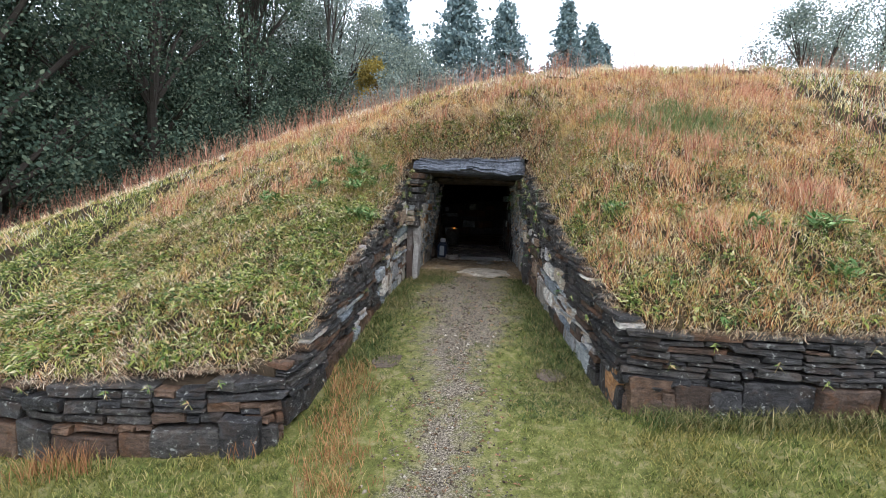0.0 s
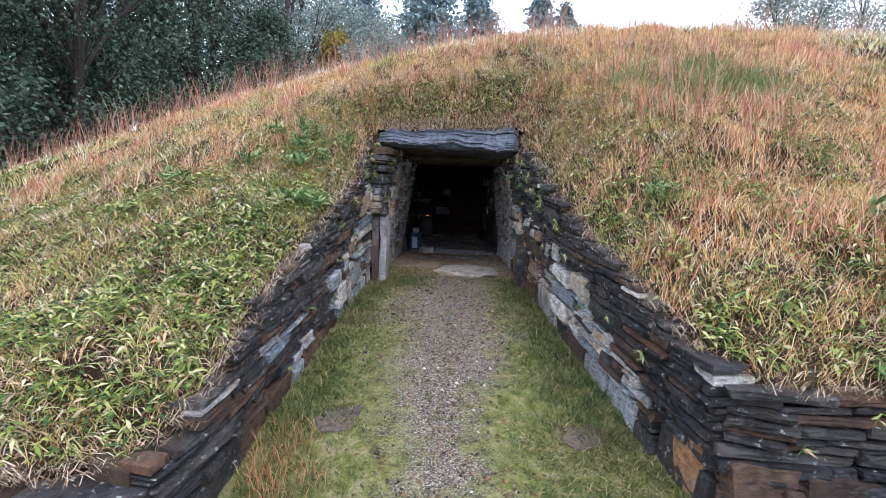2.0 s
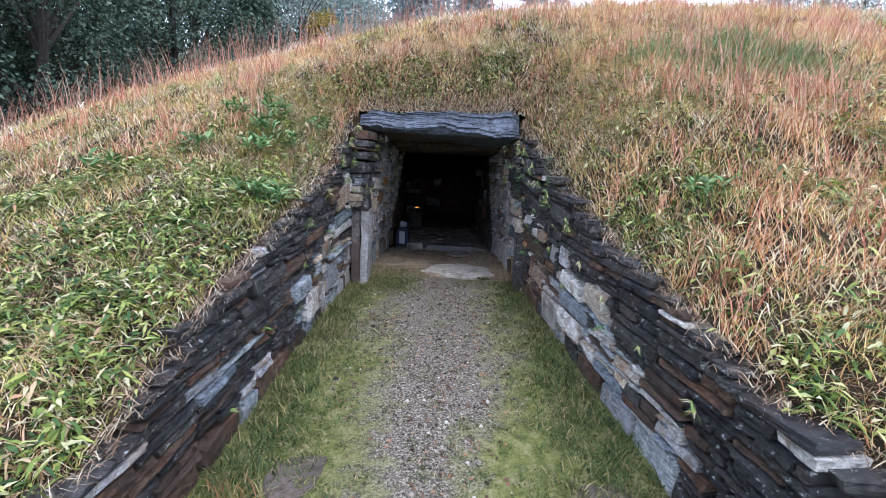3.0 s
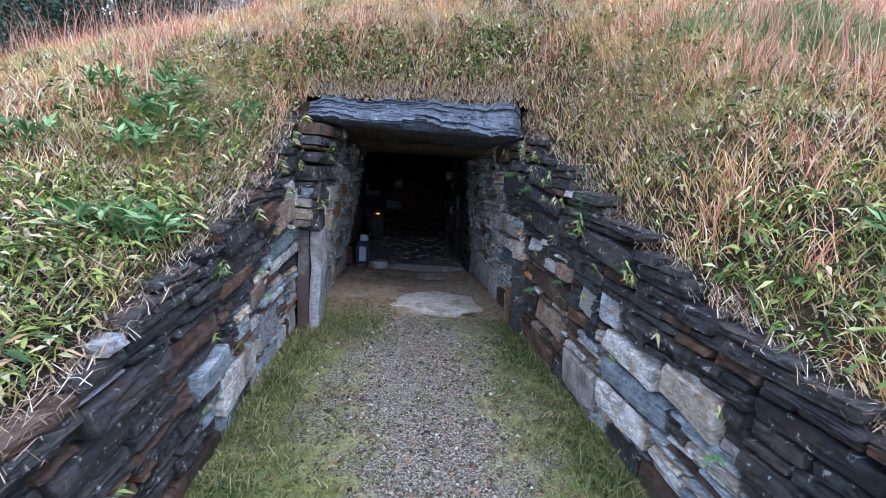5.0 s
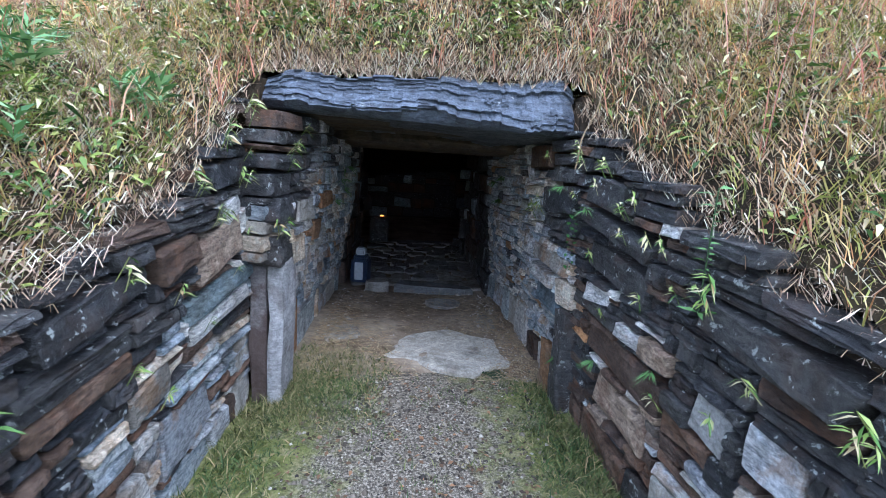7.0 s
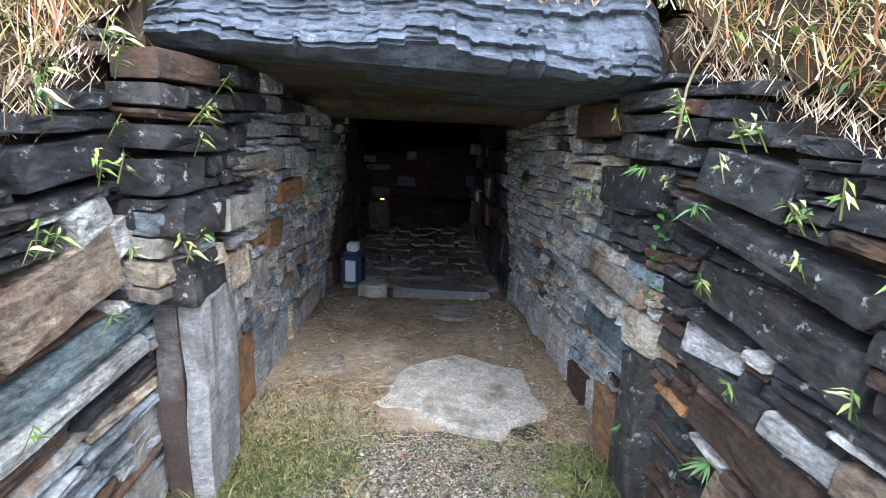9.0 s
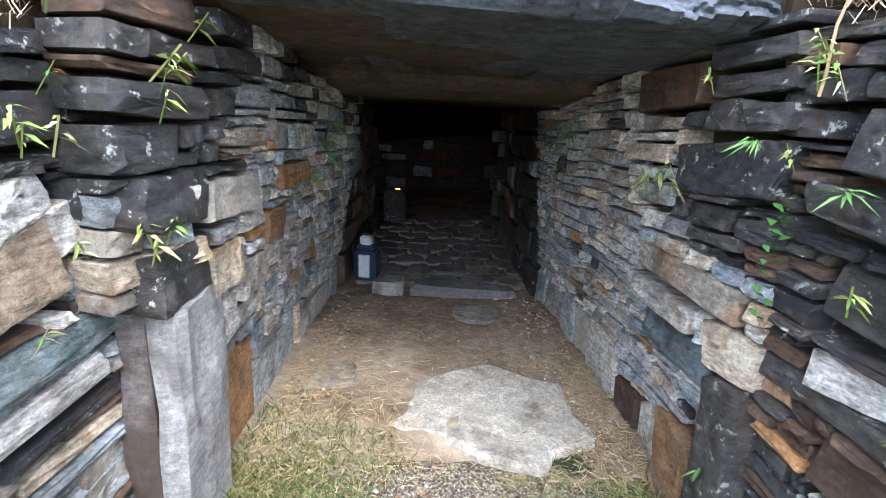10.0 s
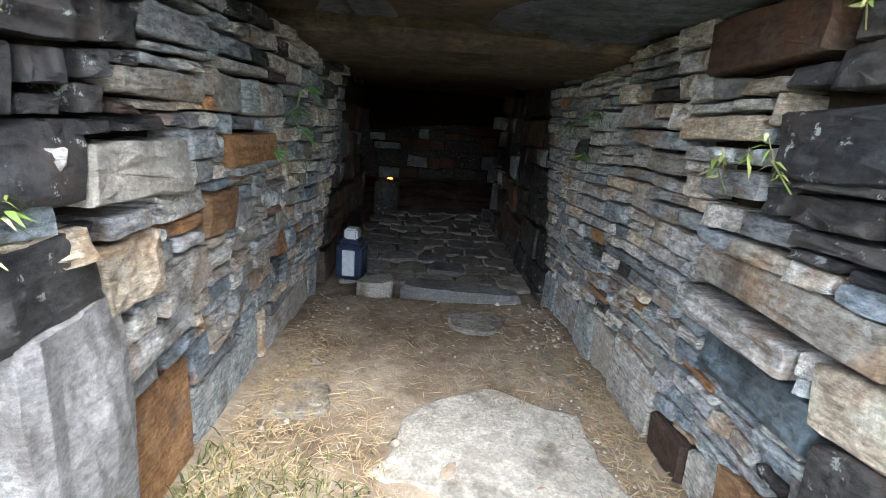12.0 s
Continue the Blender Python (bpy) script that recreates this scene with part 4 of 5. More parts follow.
# the big green tussock up the slope
p = clumps(100, 42, 0.12, 1.5, 3.0, 5.8, 6.8, 90, share(-0.3, 0.5, 0.9, 91, 0.2))
stuff("green_tussock", blade_mesh("green_tussock", p, 0.2, 0.008, 0.9, 92, 0.6), M_TUSSOCK, "thick fresh green grass tussock on the slope", "grass")

# ---------------------------------------------------------------- the floor of the cutting and the lawns
def cut_floor(x, y):
    left = np.where(y > 3.2, np.interp(y, RUN_LEFT.rows[:, 1], RUN_LEFT.rows[:, 0]), -30)
    right = np.where(y > 3.45, np.interp(y, RUN_RIGHT.rows[:, 1], RUN_RIGHT.rows[:, 0]), 30)
    front = np.where(x < -1.3, np.interp(x, RUN_FRONT_L.rows[:, 0], RUN_FRONT_L.rows[:, 1]), np.where(x > 1.05, np.interp(x, RUN_FRONT_R.rows[:, 0], RUN_FRONT_R.rows[:, 1]), 7.5))
    return (x > left + 0.0) & (x < right - 0.0) & (y < front)


def verge(x, y):
    """How grassy the floor of the cutting is: thick by the walls, thin on the worn middle."""
    off = np.abs(x + 0.2) + 0.16 * lumps(x, y, 0.8, 95) - 0.12 * smooth(4.2, 6.0, y) + 0.1
    return np.clip(smooth(0.38, 0.95, off), 0.06, 1)


stuff("verge_grass", blade_mesh("verge_grass", clumps(6500, 10, 0.03, -1.3, 1.1, 3.3, 7.6, 96, verge, cut_floor), 0.042, 0.0065, 1.3, 97, 0.5), M_LAWN, "short mossy grass beside the path", "grass")
stuff("verge_grass", blade_mesh("verge_grass", clumps(1500, 16, 0.04, -1.25, 1.05, 4.0, 7.4, 98, lambda x, y: smooth(0.62, 0.95, np.abs(x + 0.2)), cut_floor), 0.085, 0.006, 1.0, 99, 0.4), M_LAWN, "longer green grass at the foot of the walls", "grass")
stuff("lawn_grass", blade_mesh("lawn_grass", clumps(9500, 13, 0.05, -5.3, 6.0, 0.6, 3.5, 100, lambda x, y: smooth(0.9, 1.5, np.abs(x + 0.1)) * smooth(5.6, 4.2, np.abs(x - 0.3)) * smooth(0.6, 2.0, y), cut_floor), 0.06, 0.0055, 0.9, 101, 0.5), M_FRONT_LAWN, "green lawn grass before the kerb wall", "grass")
stuff("lawn_grass", blade_mesh("lawn_grass", clumps(4000, 9, 0.03, -1.6, 1.4, 1.2, 3.5, 102, lambda x, y: verge(x, y) * smooth(0.6, 2.0, y), cut_floor), 0.035, 0.004, 0.9, 103, 0.5), M_FRONT_LAWN, "thin mossy grass on the path", "grass")
front_foot = lambda x, y: (x < -1.45) * np.exp(-((y - np.interp(x, RUN_FRONT_L.rows[:, 0], RUN_FRONT_L.rows[:, 1]) + 0.1) / 0.08) ** 2) * 0.9 + (x > 1.15) * np.exp(-((y - np.interp(x, RUN_FRONT_R.rows[:, 0], RUN_FRONT_R.rows[:, 1]) + 0.1) / 0.08) ** 2)
stuff("withered_grass", blade_mesh("withered_grass", clumps(2600, 6, 0.04, -4.8, -1.45, 2.5, 3.6, 106, lambda x, y: front_foot(x, y) * smooth(-0.3, 0.6, lumps(x, y, 0.8, 107)), cut_floor), 0.2, 0.005, 0.4, 108, 0.4), M_ORANGE, "withered red-brown grass along the kerb wall's foot", "grass")
stuff("verge_grass", blade_mesh("verge_grass", clumps(3000, 9, 0.05, 1.15, 5.0, 2.8, 3.5, 109, front_foot, cut_floor), 0.13, 0.006, 0.8, 110, 0.5), M_LAWN, "long green grass along the kerb wall's foot", "grass")
orange_spot = lambda x, y: np.exp(-((x + 1.02 + 0.12 * (y - 3.3)) / 0.17) ** 2) * smooth(2.2, 2.9, y) * smooth(4.3, 3.6, y)
stuff("withered_grass", blade_mesh("withered_grass", clumps(800, 9, 0.045, -1.6, -0.5, 2.2, 4.4, 104, orange_spot, cut_floor), 0.13, 0.005, 0.6, 105, 0.4), M_ORANGE, "withered orange grass at the wall's corner", "grass")


def pebbles(name, pts, size, seed):
    """Small angular stones, eight faces each, half sunk."""
    r = np.random.RandomState(seed)
    n = len(pts)
    dirs = np.array([(1, 0, 0), (0, 1, 0), (-1, 0, 0), (0, -1, 0), (0, 0, 0.7), (0, 0, -0.5)], float)
    s = size * r.lognormal(0, 0.45, (n, 1, 1))
    a = r.uniform(0, 6.28, n)
    c, sn = np.cos(a), np.sin(a)
    v = dirs[None] * r.uniform(0.6, 1.25, (n, 6, 3)) * s
    v[:, :, 0], v[:, :, 1] = v[:, :, 0] * c[:, None] - v[:, :, 1] * sn[:, None], v[:, :, 0] * sn[:, None] + v[:, :, 1] * c[:, None]
    v = (v + pts[:, None]).reshape(-1, 3)
    tri = np.array([(0, 1, 4), (1, 2, 4), (2, 3, 4), (3, 0, 4), (1, 0, 5), (2, 1, 5), (3, 2, 5), (0, 3, 5)]).ravel()
    return raw_mesh(name, v, (np.arange(n)[:, None] * 6 + tri).ravel(), np.arange(n * 8) * 3)


M_GRAVEL = leaf_material("mixed_gravel", [(0.0, (0.025, 0.022, 0.02)), (0.4, (0.10, 0.08, 0.058)), (0.85, (0.26, 0.22, 0.165)), (1.0, (0.5, 0.46, 0.38))], rough=0.85, glow=0.0)
M_CHIP = leaf_material("pale_stone_chip", [(0.0, (0.16, 0.14, 0.11)), (0.5, (0.34, 0.3, 0.25)), (1.0, (0.6, 0.56, 0.5))], rough=0.85, glow=0.0)
M_LITTER = leaf_material("fallen_leaf_litter", [(0.0, (0.03, 0.022, 0.015)), (0.6, (0.12, 0.07, 0.035)), (1.0, (0.3, 0.16, 0.08))], glow=0.0)
worn = lambda x, y: np.clip(1.0 - smooth(0.12, 0.62, np.abs(x + 0.2) - 0.24 * smooth(4.0, 6.0, y) + 0.1 * lumps(x, y, 0.9, 110)), 0.03, 1)
p = clumps(8500, 2.2, 0.05, -1.0, 0.8, 1.6, 7.5, 111, lambda x, y: worn(x, y) * (0.35 + 0.65 * smooth(4.4, 5.8, y)) * smooth(-0.9, 0.5, lumps(x, y, 0.6, 116)), cut_floor)
stuff("gravel", pebbles("gravel", p + [0, 0, 0.008], 0.0075, 112), M_GRAVEL, "loose grey gravel on the worn path", "gravel")
p = clumps(2200, 1.5, 0.06, -1.0, 0.8, 1.6, 7.5, 113, worn, cut_floor)
r_ = np.random.RandomState(114)
a_ = r_.uniform(0, 6.28, len(p))
stuff("leaf_litter", leaf_mesh("leaf_litter", p + [0, 0, 0.014], np.stack([np.cos(a_), np.sin(a_), r_.uniform(-0.1, 0.3, len(p))], -1), 0.035, 0.018, 0.2, 115), M_LITTER, "dark fallen leaf scraps on the gravel", "leaf litter")


def flat_stone(name, outline, z, thick, mat, label, category, parent=None, seed=0, n=3):
    """A flat slab of uneven outline: x, y corners rounded off, edges broken."""
    r = random.Random(seed)
    pts = [Vector((*c, 0)) for c in outline]
    for _ in range(n - 1):
        pts = [q for a, b in zip(pts, pts[1:] + pts[:1]) for q in (a * 0.78 + b * 0.22, a * 0.22 + b * 0.78)]
    mid = sum(pts, Vector()) / len(pts)
    bm = bmesh.new()
    low, rim, top = [], [], []
    for q in pts:
        w = q + Vector((r.uniform(-1, 1), r.uniform(-1, 1), 0)) * 0.012
        low.append(bm.verts.new((w.x, w.y, z - thick)))
        rim.append(bm.verts.new((w.x, w.y, z - thick * 0.25 + r.uniform(-0.003, 0.003))))
        t = mid + (w - mid) * 0.93
        top.append(bm.verts.new((t.x, t.y, z + r.uniform(-0.003, 0.004))))
    m = len(pts)
    for i in range(m):
        j = (i + 1) % m
        bm.faces.new((low[i], low[j], rim[j], rim[i]))
        bm.faces.new((rim[i], rim[j], top[j], top[i]))
    bm.faces.new(top), bm.faces.new(low)
    bmesh.ops.recalc_face_normals(bm, faces=bm.faces)
    ob = part(name, bm, mat, parent)
    return tagged(ob, label, category) if category else ob


M_PAD = earth_material("trodden_brown_mud", (0.11, 0.085, 0.07), (0.17, 0.135, 0.11), (0.24, 0.2, 0.17))
for i, (x, y) in enumerate([(0.66, 4.2), (-0.86, 4.25)]):
    z = float(ground_z(x, y))
    flat_stone("flat_earth_pad", [(x - 0.15, y - 0.22), (x + 0.13, y - 0.2), (x + 0.15, y + 0.2), (x - 0.1, y + 0.24)], z + 0.004, 0.06, M_PAD, "bare flat brown earth pad in the mossy ground", "earth pad", seed=120 + i)

flat_stone("floor_slab", [(-0.47, 7.8), (-0.36, 7.95), (-0.3, 8.22), (-0.2, 8.3), (0.08, 8.45), (0.3, 8.27), (0.47, 8.24), (0.44, 7.98), (0.52, 7.72), (0.28, 7.63), (0.2, 7.5), (-0.08, 7.62), (-0.2, 7.74)], 0.013, 0.06, M_PALE, "pale worn stone slab in the passage floor", "stone slab", seed=130)
flat_stone("floor_slab", [(-0.97, 8.12), (-0.88, 8.42), (-0.66, 8.4), (-0.66, 8.1)], 0.02, 0.06, M_PAVE, "small grey stone slab in the passage floor", "stone slab", seed=131)
flat_stone("floor_slab", [(-0.08, 9.05), (-0.1, 9.3), (0.28, 9.32), (0.22, 9.0)], 0.02, 0.06, M_PAVE, "grey stone slab in the passage floor", "stone slab", seed=132)
flat_stone("floor_slab", [(0.36, 8.5), (0.38, 8.85), (0.5, 8.85), (0.52, 8.4)], 0.015, 0.06, M_PAVE, "grey stone slab by the passage wall", "stone slab", seed=133)
flat_stone("sill_stone", [(-0.78, 9.6), (-0.7, 9.78), (-0.5, 9.86), (-0.5, 9.6)], 0.085, 0.16, M_PALE, "rough pale sill stone across the passage", "sill stone", seed=134)
flat_stone("sill_stone", [(-0.46, 9.62), (-0.4, 9.86), (0.1, 9.78), (0.46, 9.66), (0.44, 9.52), (0.0, 9.55)], 0.07, 0.16, M_PALE, "long rough pale sill stone across the passage", "sill stone", seed=135)
# paving beyond the sill
r_ = random.Random(140)
for j in range(11):
    for i in range(5):
        x, y = -1.0 + i * 0.33 + (j % 2) * 0.12, 9.95 + j * 0.31
        c = [(x + a * 0.33 + r_.uniform(-0.05, 0.05), y + b * 0.31 + r_.uniform(-0.05, 0.05)) for a, b in ((0.04, 0.04), (0.5, 0.0), (0.95, 0.05), (0.96, 0.94), (0.45, 0.98), (0.03, 0.95))]
        flat_stone("paving_stone", c, -0.02 + r_.uniform(-0.012, 0.012), 0.05, M_PAVE, "", "", floor, 150 + i + 7 * j, n=2)

# straw, chips and grass on the passage floor
r_ = np.random.RandomState(160)
n_ = 17000
x_ = r_.uniform(-1.0, 0.65, n_)
y_ = r_.uniform(7.3, 9.5, n_)
ok_ = r_.uniform(0, 1, n_) < np.clip(0.12 + 0.9 * smooth(0.3, 0.75, np.abs(x_ + 0.22)) * smooth(9.6, 8.2, y_) + 0.5 * np.exp(-((x_ + 0.45) / 0.2) ** 2) * smooth(8.6, 8.0, y_), 0, 1)
ok_ &= ~((np.abs(x_ - 0.05) < 0.42) & (y_ > 7.7) & (y_ < 8.3) & (r_.uniform(0, 1, n_) < 0.92))
x_, y_ = x_[ok_], y_[ok_]
a_ = r_.uniform(0, 6.28, len(x_))
stuff("straw_litter", leaf_mesh("straw_litter", np.stack([x_, y_, 0.022 - 0.06 * (1 - smooth(7.35, 7.8, y_))], -1), np.stack([np.cos(a_), np.sin(a_), r_.uniform(-0.03, 0.18, len(a_))], -1), 0.075, 0.0045, 0.1, 161), M_STRAW, "dry straw and dead leaves on the passage floor", "straw")
x_, y_ = r_.uniform(-1.0, 0.62, 2600), r_.uniform(7.4, 9.6, 2600)
ok_ = r_.uniform(0, 1, 2600) < smooth(0.45, 0.75, np.abs(x_ + 0.22)) + 0.06
stuff("stone_chips", pebbles("stone_chips", np.stack([x_, y_, 0.01 - 0.06 * (1 - smooth(7.35, 7.8, y_))], -1)[ok_], 0.008, 162), M_CHIP, "loose pale stone chips along the passage walls", "stone chips")
x_, y_ = r_.uniform(-1.05, -0.3, 13000), r_.uniform(6.7, 8.1, 13000)
ok_ = r_.uniform(0, 1, 13000) < smooth(8.05, 7.4, y_) * smooth(6.7, 7.3, y_) * smooth(-0.3, -0.75, x_ + 0.12 * lumps(x_, y_, 0.5, 165)) * 0.8
stuff("threshold_grass", blade_mesh("threshold_grass", np.stack([x_, y_, np.where(y_ < 7.4, ground_z(x_, y_) - 0.005, -0.05 * (1 - smooth(7.35, 7.8, y_)))], -1)[ok_], 0.055, 0.005, 1.1, 163, 0.5), M_LAWN, "thin grass growing into the passage mouth", "grass")
a_, d_ = r_.uniform(0, 6.28, 900), 0.075 * np.sqrt(r_.uniform(0, 1, 900)) * r_.uniform(0.7, 1.15, 900)
moss = part("moss_clump", blade_mesh("moss_clump", np.stack([0.34 + d_ * np.cos(a_) * 1.3, 7.62 + d_ * np.sin(a_), 0 * a_ - 0.03], -1), 0.035, 0.006, 1.0, 164, 0.4), M_MOSS)
tagged(moss, "small dark green moss clump on the floor", "moss", kind="stuff")

# ---------------------------------------------------------------- entrance posts and corner stones
def block(name, x0, x1, y0, y1, z0, z1, mat, label, seed, category="stone", parent=None):
    """An upright stone: a box cut into facets, edges worn, faces uneven."""
    bm = bmesh.new()
    bmesh.ops.create_cube(bm, size=1)
    bmesh.ops.subdivide_edges(bm, edges=bm.edges[:], cuts=5, use_grid_fill=True)
    c, h = Vector(((x0 + x1) / 2, (y0 + y1) / 2, (z0 + z1) / 2)), Vector((x1 - x0, y1 - y0, z1 - z0)) / 2
    small = min(h)
    for v in bm.verts:
        u = Vector([2 * k for k in v.co])
        q = Vector([math.copysign(1 - (1 - abs(k)) ** 1.0, k) for k in u])
        edge = sorted(abs(k) for k in u)
        trim = 0.09 * small if edge[1] > 0.99 else 0.0
        p = c + Vector([a * b for a, b in zip(q, h)])
        p -= Vector([math.copysign(trim, k) if abs(k) > 0.99 else 0 for k in u])
        d = noise.noise_vector(p * 4 + Vector((seed, 0, 0))) * 0.024 + noise.noise_vector(p * 13 + Vector((0, seed, 0))) * 0.014
        v.co = p + d
    bmesh.ops.recalc_face_normals(bm, faces=bm.faces)
    ob = part(name, bm, mat, parent)
    return tagged(ob, label, category) if category else ob


M_POST_STAINED = stone_material("stained_brown_post", (0.16, 0.135, 0.12), (0.36, 0.31, 0.27), (0.07, 0.045, 0.03), 0.8)
_stain, _links = M_POST_STAINED.node_tree.nodes, M_POST_STAINED.node_tree.links
_base = _stain["Principled BSDF"].inputs["Base Color"]
_place = world_pos(_stain)
_sep = _stain.new("ShaderNodeSeparateXYZ")
_links.new(_place, _sep.inputs[0])
_edge = _stain.new("ShaderNodeMath")
_edge.operation = "MULTIPLY_ADD"
_links.new(noise_out(_stain, _links, _place, 9, 4, 0.6), _edge.inputs[0])
_edge.inputs[1].default_value = 0.5
_links.new(_sep.outputs[2], _edge.inputs[2])
_links.new(mixed(_stain, _links, "MIX", ramp(_stain, _links, _edge.outputs[0], [(0.66, (0.85, 0.85, 0.85)), (0.76, (0.1, 0.1, 0.1))]), _base.links[0].from_socket, (0.075, 0.047, 0.035)), _base)
M_POST = stone_material("streaked_grey_post", (0.25, 0.245, 0.24), (0.43, 0.415, 0.4), (0.10, 0.07, 0.05), 0.35)
block("door_post", -1.075, -0.985, 7.16, 7.46, -0.15, 0.80, M_POST, "tall light grey stone post beside the entrance", 200, "door post")
block("door_post", -1.18, -1.08, 7.17, 7.42, -0.15, 0.79, M_POST_STAINED, "tall stone post with dark brown stain beside the entrance", 199, "door post")
block("door_post", -1.28, -1.19, 7.02, 7.25, -0.15, 0.43, M_PALE, "short whitish stone slab set on edge by the post", 201, "door post")
block("corner_stone", -1.17, -0.985, 7.12, 7.42, 0.785, 0.96, M_DARK, "rounded black weathered corner stone on the post", 202, "corner stone")
block("corner_stone", -1.2, -0.96, 7.08, 7.36, 1.02, 1.17, M_DARK, "black weathered stone block with pale lichen", 203, "corner stone")
block("base_slab", 0.645, 0.76, 7.34, 7.58, -0.15, 0.28, M_RUST, "orange upright slab at the entrance corner", 207, "base slab")
block("base_slab", 0.63, 0.76, 7.14, 7.32, -0.15, 0.58, M_DARK, "dark wet upright slab at the entrance corner", 208, "base slab")
for i, x in enumerate((1.1, 1.42)):
    block("base_slab", x, x + 0.3, 3.365 - 0.03 * i, 3.47, -0.42, -0.03 - 0.03 * i, M_BROWN, "rust-brown upright slab at the foot of the kerb wall", 212 + i, "base slab")
block("base_slab", -1.78, -1.5, 2.93, 3.06, -0.72, -0.34, M_DARK, "blackish upright slab at the foot of the kerb wall", 215, "base slab")
block("base_slab", 1.045, 1.14, 3.55, 3.8, -0.42, -0.02, M_RUST, "ochre upright slab at the corner of the cutting", 216, "base slab")

# ---------------------------------------------------------------- lantern and the small light
def lantern():
    root = empty("lantern", -0.84, 9.98, 0.0)
    bm = bmesh.new()
    box(bm, -0.1, 0.1, -0.1, 0.1, 0.0, 0.27, 0.018)
    body = part("body", bm, M_BLUE_PLASTIC, root)
    bm = bmesh.new()
    box(bm, -0.085, 0.085, -0.085, 0.085, 0.262, 0.315, 0.022)
    part("shoulder", bm, M_BLUE_PLASTIC, root)
    bm = bmesh.new()
    box(bm, -0.048, 0.05, -0.108, -0.096, 0.035, 0.24, 0.004)
    part("front_panel", bm, M_WHITE_PLASTIC, root, "white front panel")
    bm = bmesh.new()
    box(bm, -0.05, 0.055, -0.06, 0.05, 0.312, 0.40, 0.014)
    part("cap", bm, M_WHITE_PLASTIC, root, "white cap")
    for k, x in enumerate((-0.092, 0.076)):
        bm = bmesh.new()
        box(bm, x, x + 0.016, -0.106, -0.092, 0.02, 0.25, 0.004)
        part("corner_rib", bm, M_BLUE_PLASTIC, root)
    root.rotation_euler.z = radians(-8)
    return tagged(root, "dark blue plastic lantern with a white panel and cap", "lantern")


lantern()
block("upright_stone", -1.0, -0.68, 12.95, 13.2, -0.1, 0.41, M_DARK, "dark upright stone deep in the tomb", 220, "stone")
lamp = empty("amber_lamp", -0.8, 13.03, 0.41)
bm = bmesh.new()
bmesh.ops.create_cone(bm, cap_ends=True, segments=14, radius1=0.045, radius2=0.035, depth=0.02, matrix=Matrix.Translation((0, 0, 0.01)))
part("base", bm, M_BARK, lamp)
bm = bmesh.new()
bmesh.ops.create_uvsphere(bm, u_segments=14, v_segments=8, radius=0.04, matrix=Matrix.Translation((0, 0, 0.028)) @ Matrix.Diagonal((1, 0.7, 0.35, 1)))
part("bulb", bm, M_AMBER, lamp, "glowing amber bulb")
tagged(lamp, "small amber lamp glowing in the dark tomb", "lamp")

# ---------------------------------------------------------------- sprigs on the walls
def sprig(name, seed, leaves, long, wide, mat, label, category, rise=0.1, group="sprigs on the walls"):
    r = random.Random(seed)
    root = empty(name)
    bm = bmesh.new()
    tip = Vector((r.uniform(-0.03, 0.03), -0.05, rise))
    for k in range(4):
        f0, f1 = k / 4, (k + 1) / 4
        a, b = tip * f0, tip * f1
        w = 0.003
        q = [bm.verts.new(a + Vector(d)) for d in ((-w, 0, 0), (w, 0, 0), (0, w, 0))] + [bm.verts.new(b + Vector(d)) for d in ((-w, 0, 0), (w, 0, 0), (0, w, 0))]
        for i in range(3):
            j = (i + 1) % 3
            bm.faces.new((q[i], q[j], q[3 + j], q[3 + i]))
    part("stem", bm, mat, root)
    for k in range(leaves):
        a = r.uniform(0, 6.28)
        way = np.array([[math.cos(a), -abs(math.sin(a)) * 0.9 - 0.15, r.uniform(-0.25, 0.5)]])
        part("leaf", leaf_mesh("leaf", np.array([tip * r.uniform(0.4, 1.0)]), way, long, wide, 0.8, seed * 50 + k), mat, root)
    return tagged(root, label, category, group=group)


SPRIGS = [sprig("bamboo_sprig", 301 + k, 6 + k % 3, 0.062, 0.013, M_SPRIG, "pale green bamboo-grass sprig rooted between wall stones", "bamboo grass") for k in range(4)]
FERNS = [sprig("fern_tuft", 311 + k, 12, 0.13, 0.014, M_HERB, "green fern tuft rooted between wall stones", "fern", 0.05) for k in range(2)]
r_ = random.Random(320)


def plant(kinds, run, s, z, scale=1.0):
    p, t, out, z0, z1 = run.at(s)
    q = Matrix((t * run.side, -out, Vector((0, 0, 1)))).transposed().to_4x4()
    ob = r_.choice(kinds)
    m = Matrix.Translation(run.point(s, z, -0.02)) @ q @ pose(0, 0, 0, 0, r_.uniform(-20, 20), r_.uniform(-25, 25))
    made = copy_thing(ob, m)
    made.scale = (scale * 0.78,) * 3


for s, z in [(1.2, -0.1), (1.6, 0.2), (2.2, 0.15), (2.35, 0.45), (2.6, 0.3), (2.9, 0.62), (3.1, 0.42), (3.2, 0.8), (3.45, 0.6), (3.6, 1.05), (3.75, 0.78), (3.85, 1.35), (3.95, 0.95), (3.98, 1.2), (3.9, 1.52), (3.6, 1.4), (3.4, 1.2)]:
    plant(SPRIGS, RUN_LEFT, s, z, r_.uniform(0.8, 1.2))
for s, z in [(0.5, 0.2), (1.0, 0.3), (1.4, 0.45), (1.8, 0.6), (2.1, 0.35), (2.3, 0.78), (2.5, 0.6), (2.7, 0.95), (2.75, 0.5), (2.95, 0.85), (3.1, 1.1), (3.25, 0.7), (3.4, 1.3), (3.45, 0.95), (3.6, 1.5), (3.65, 1.25)]:
    plant(SPRIGS, RUN_RIGHT, s, z, r_.uniform(0.8, 1.2))
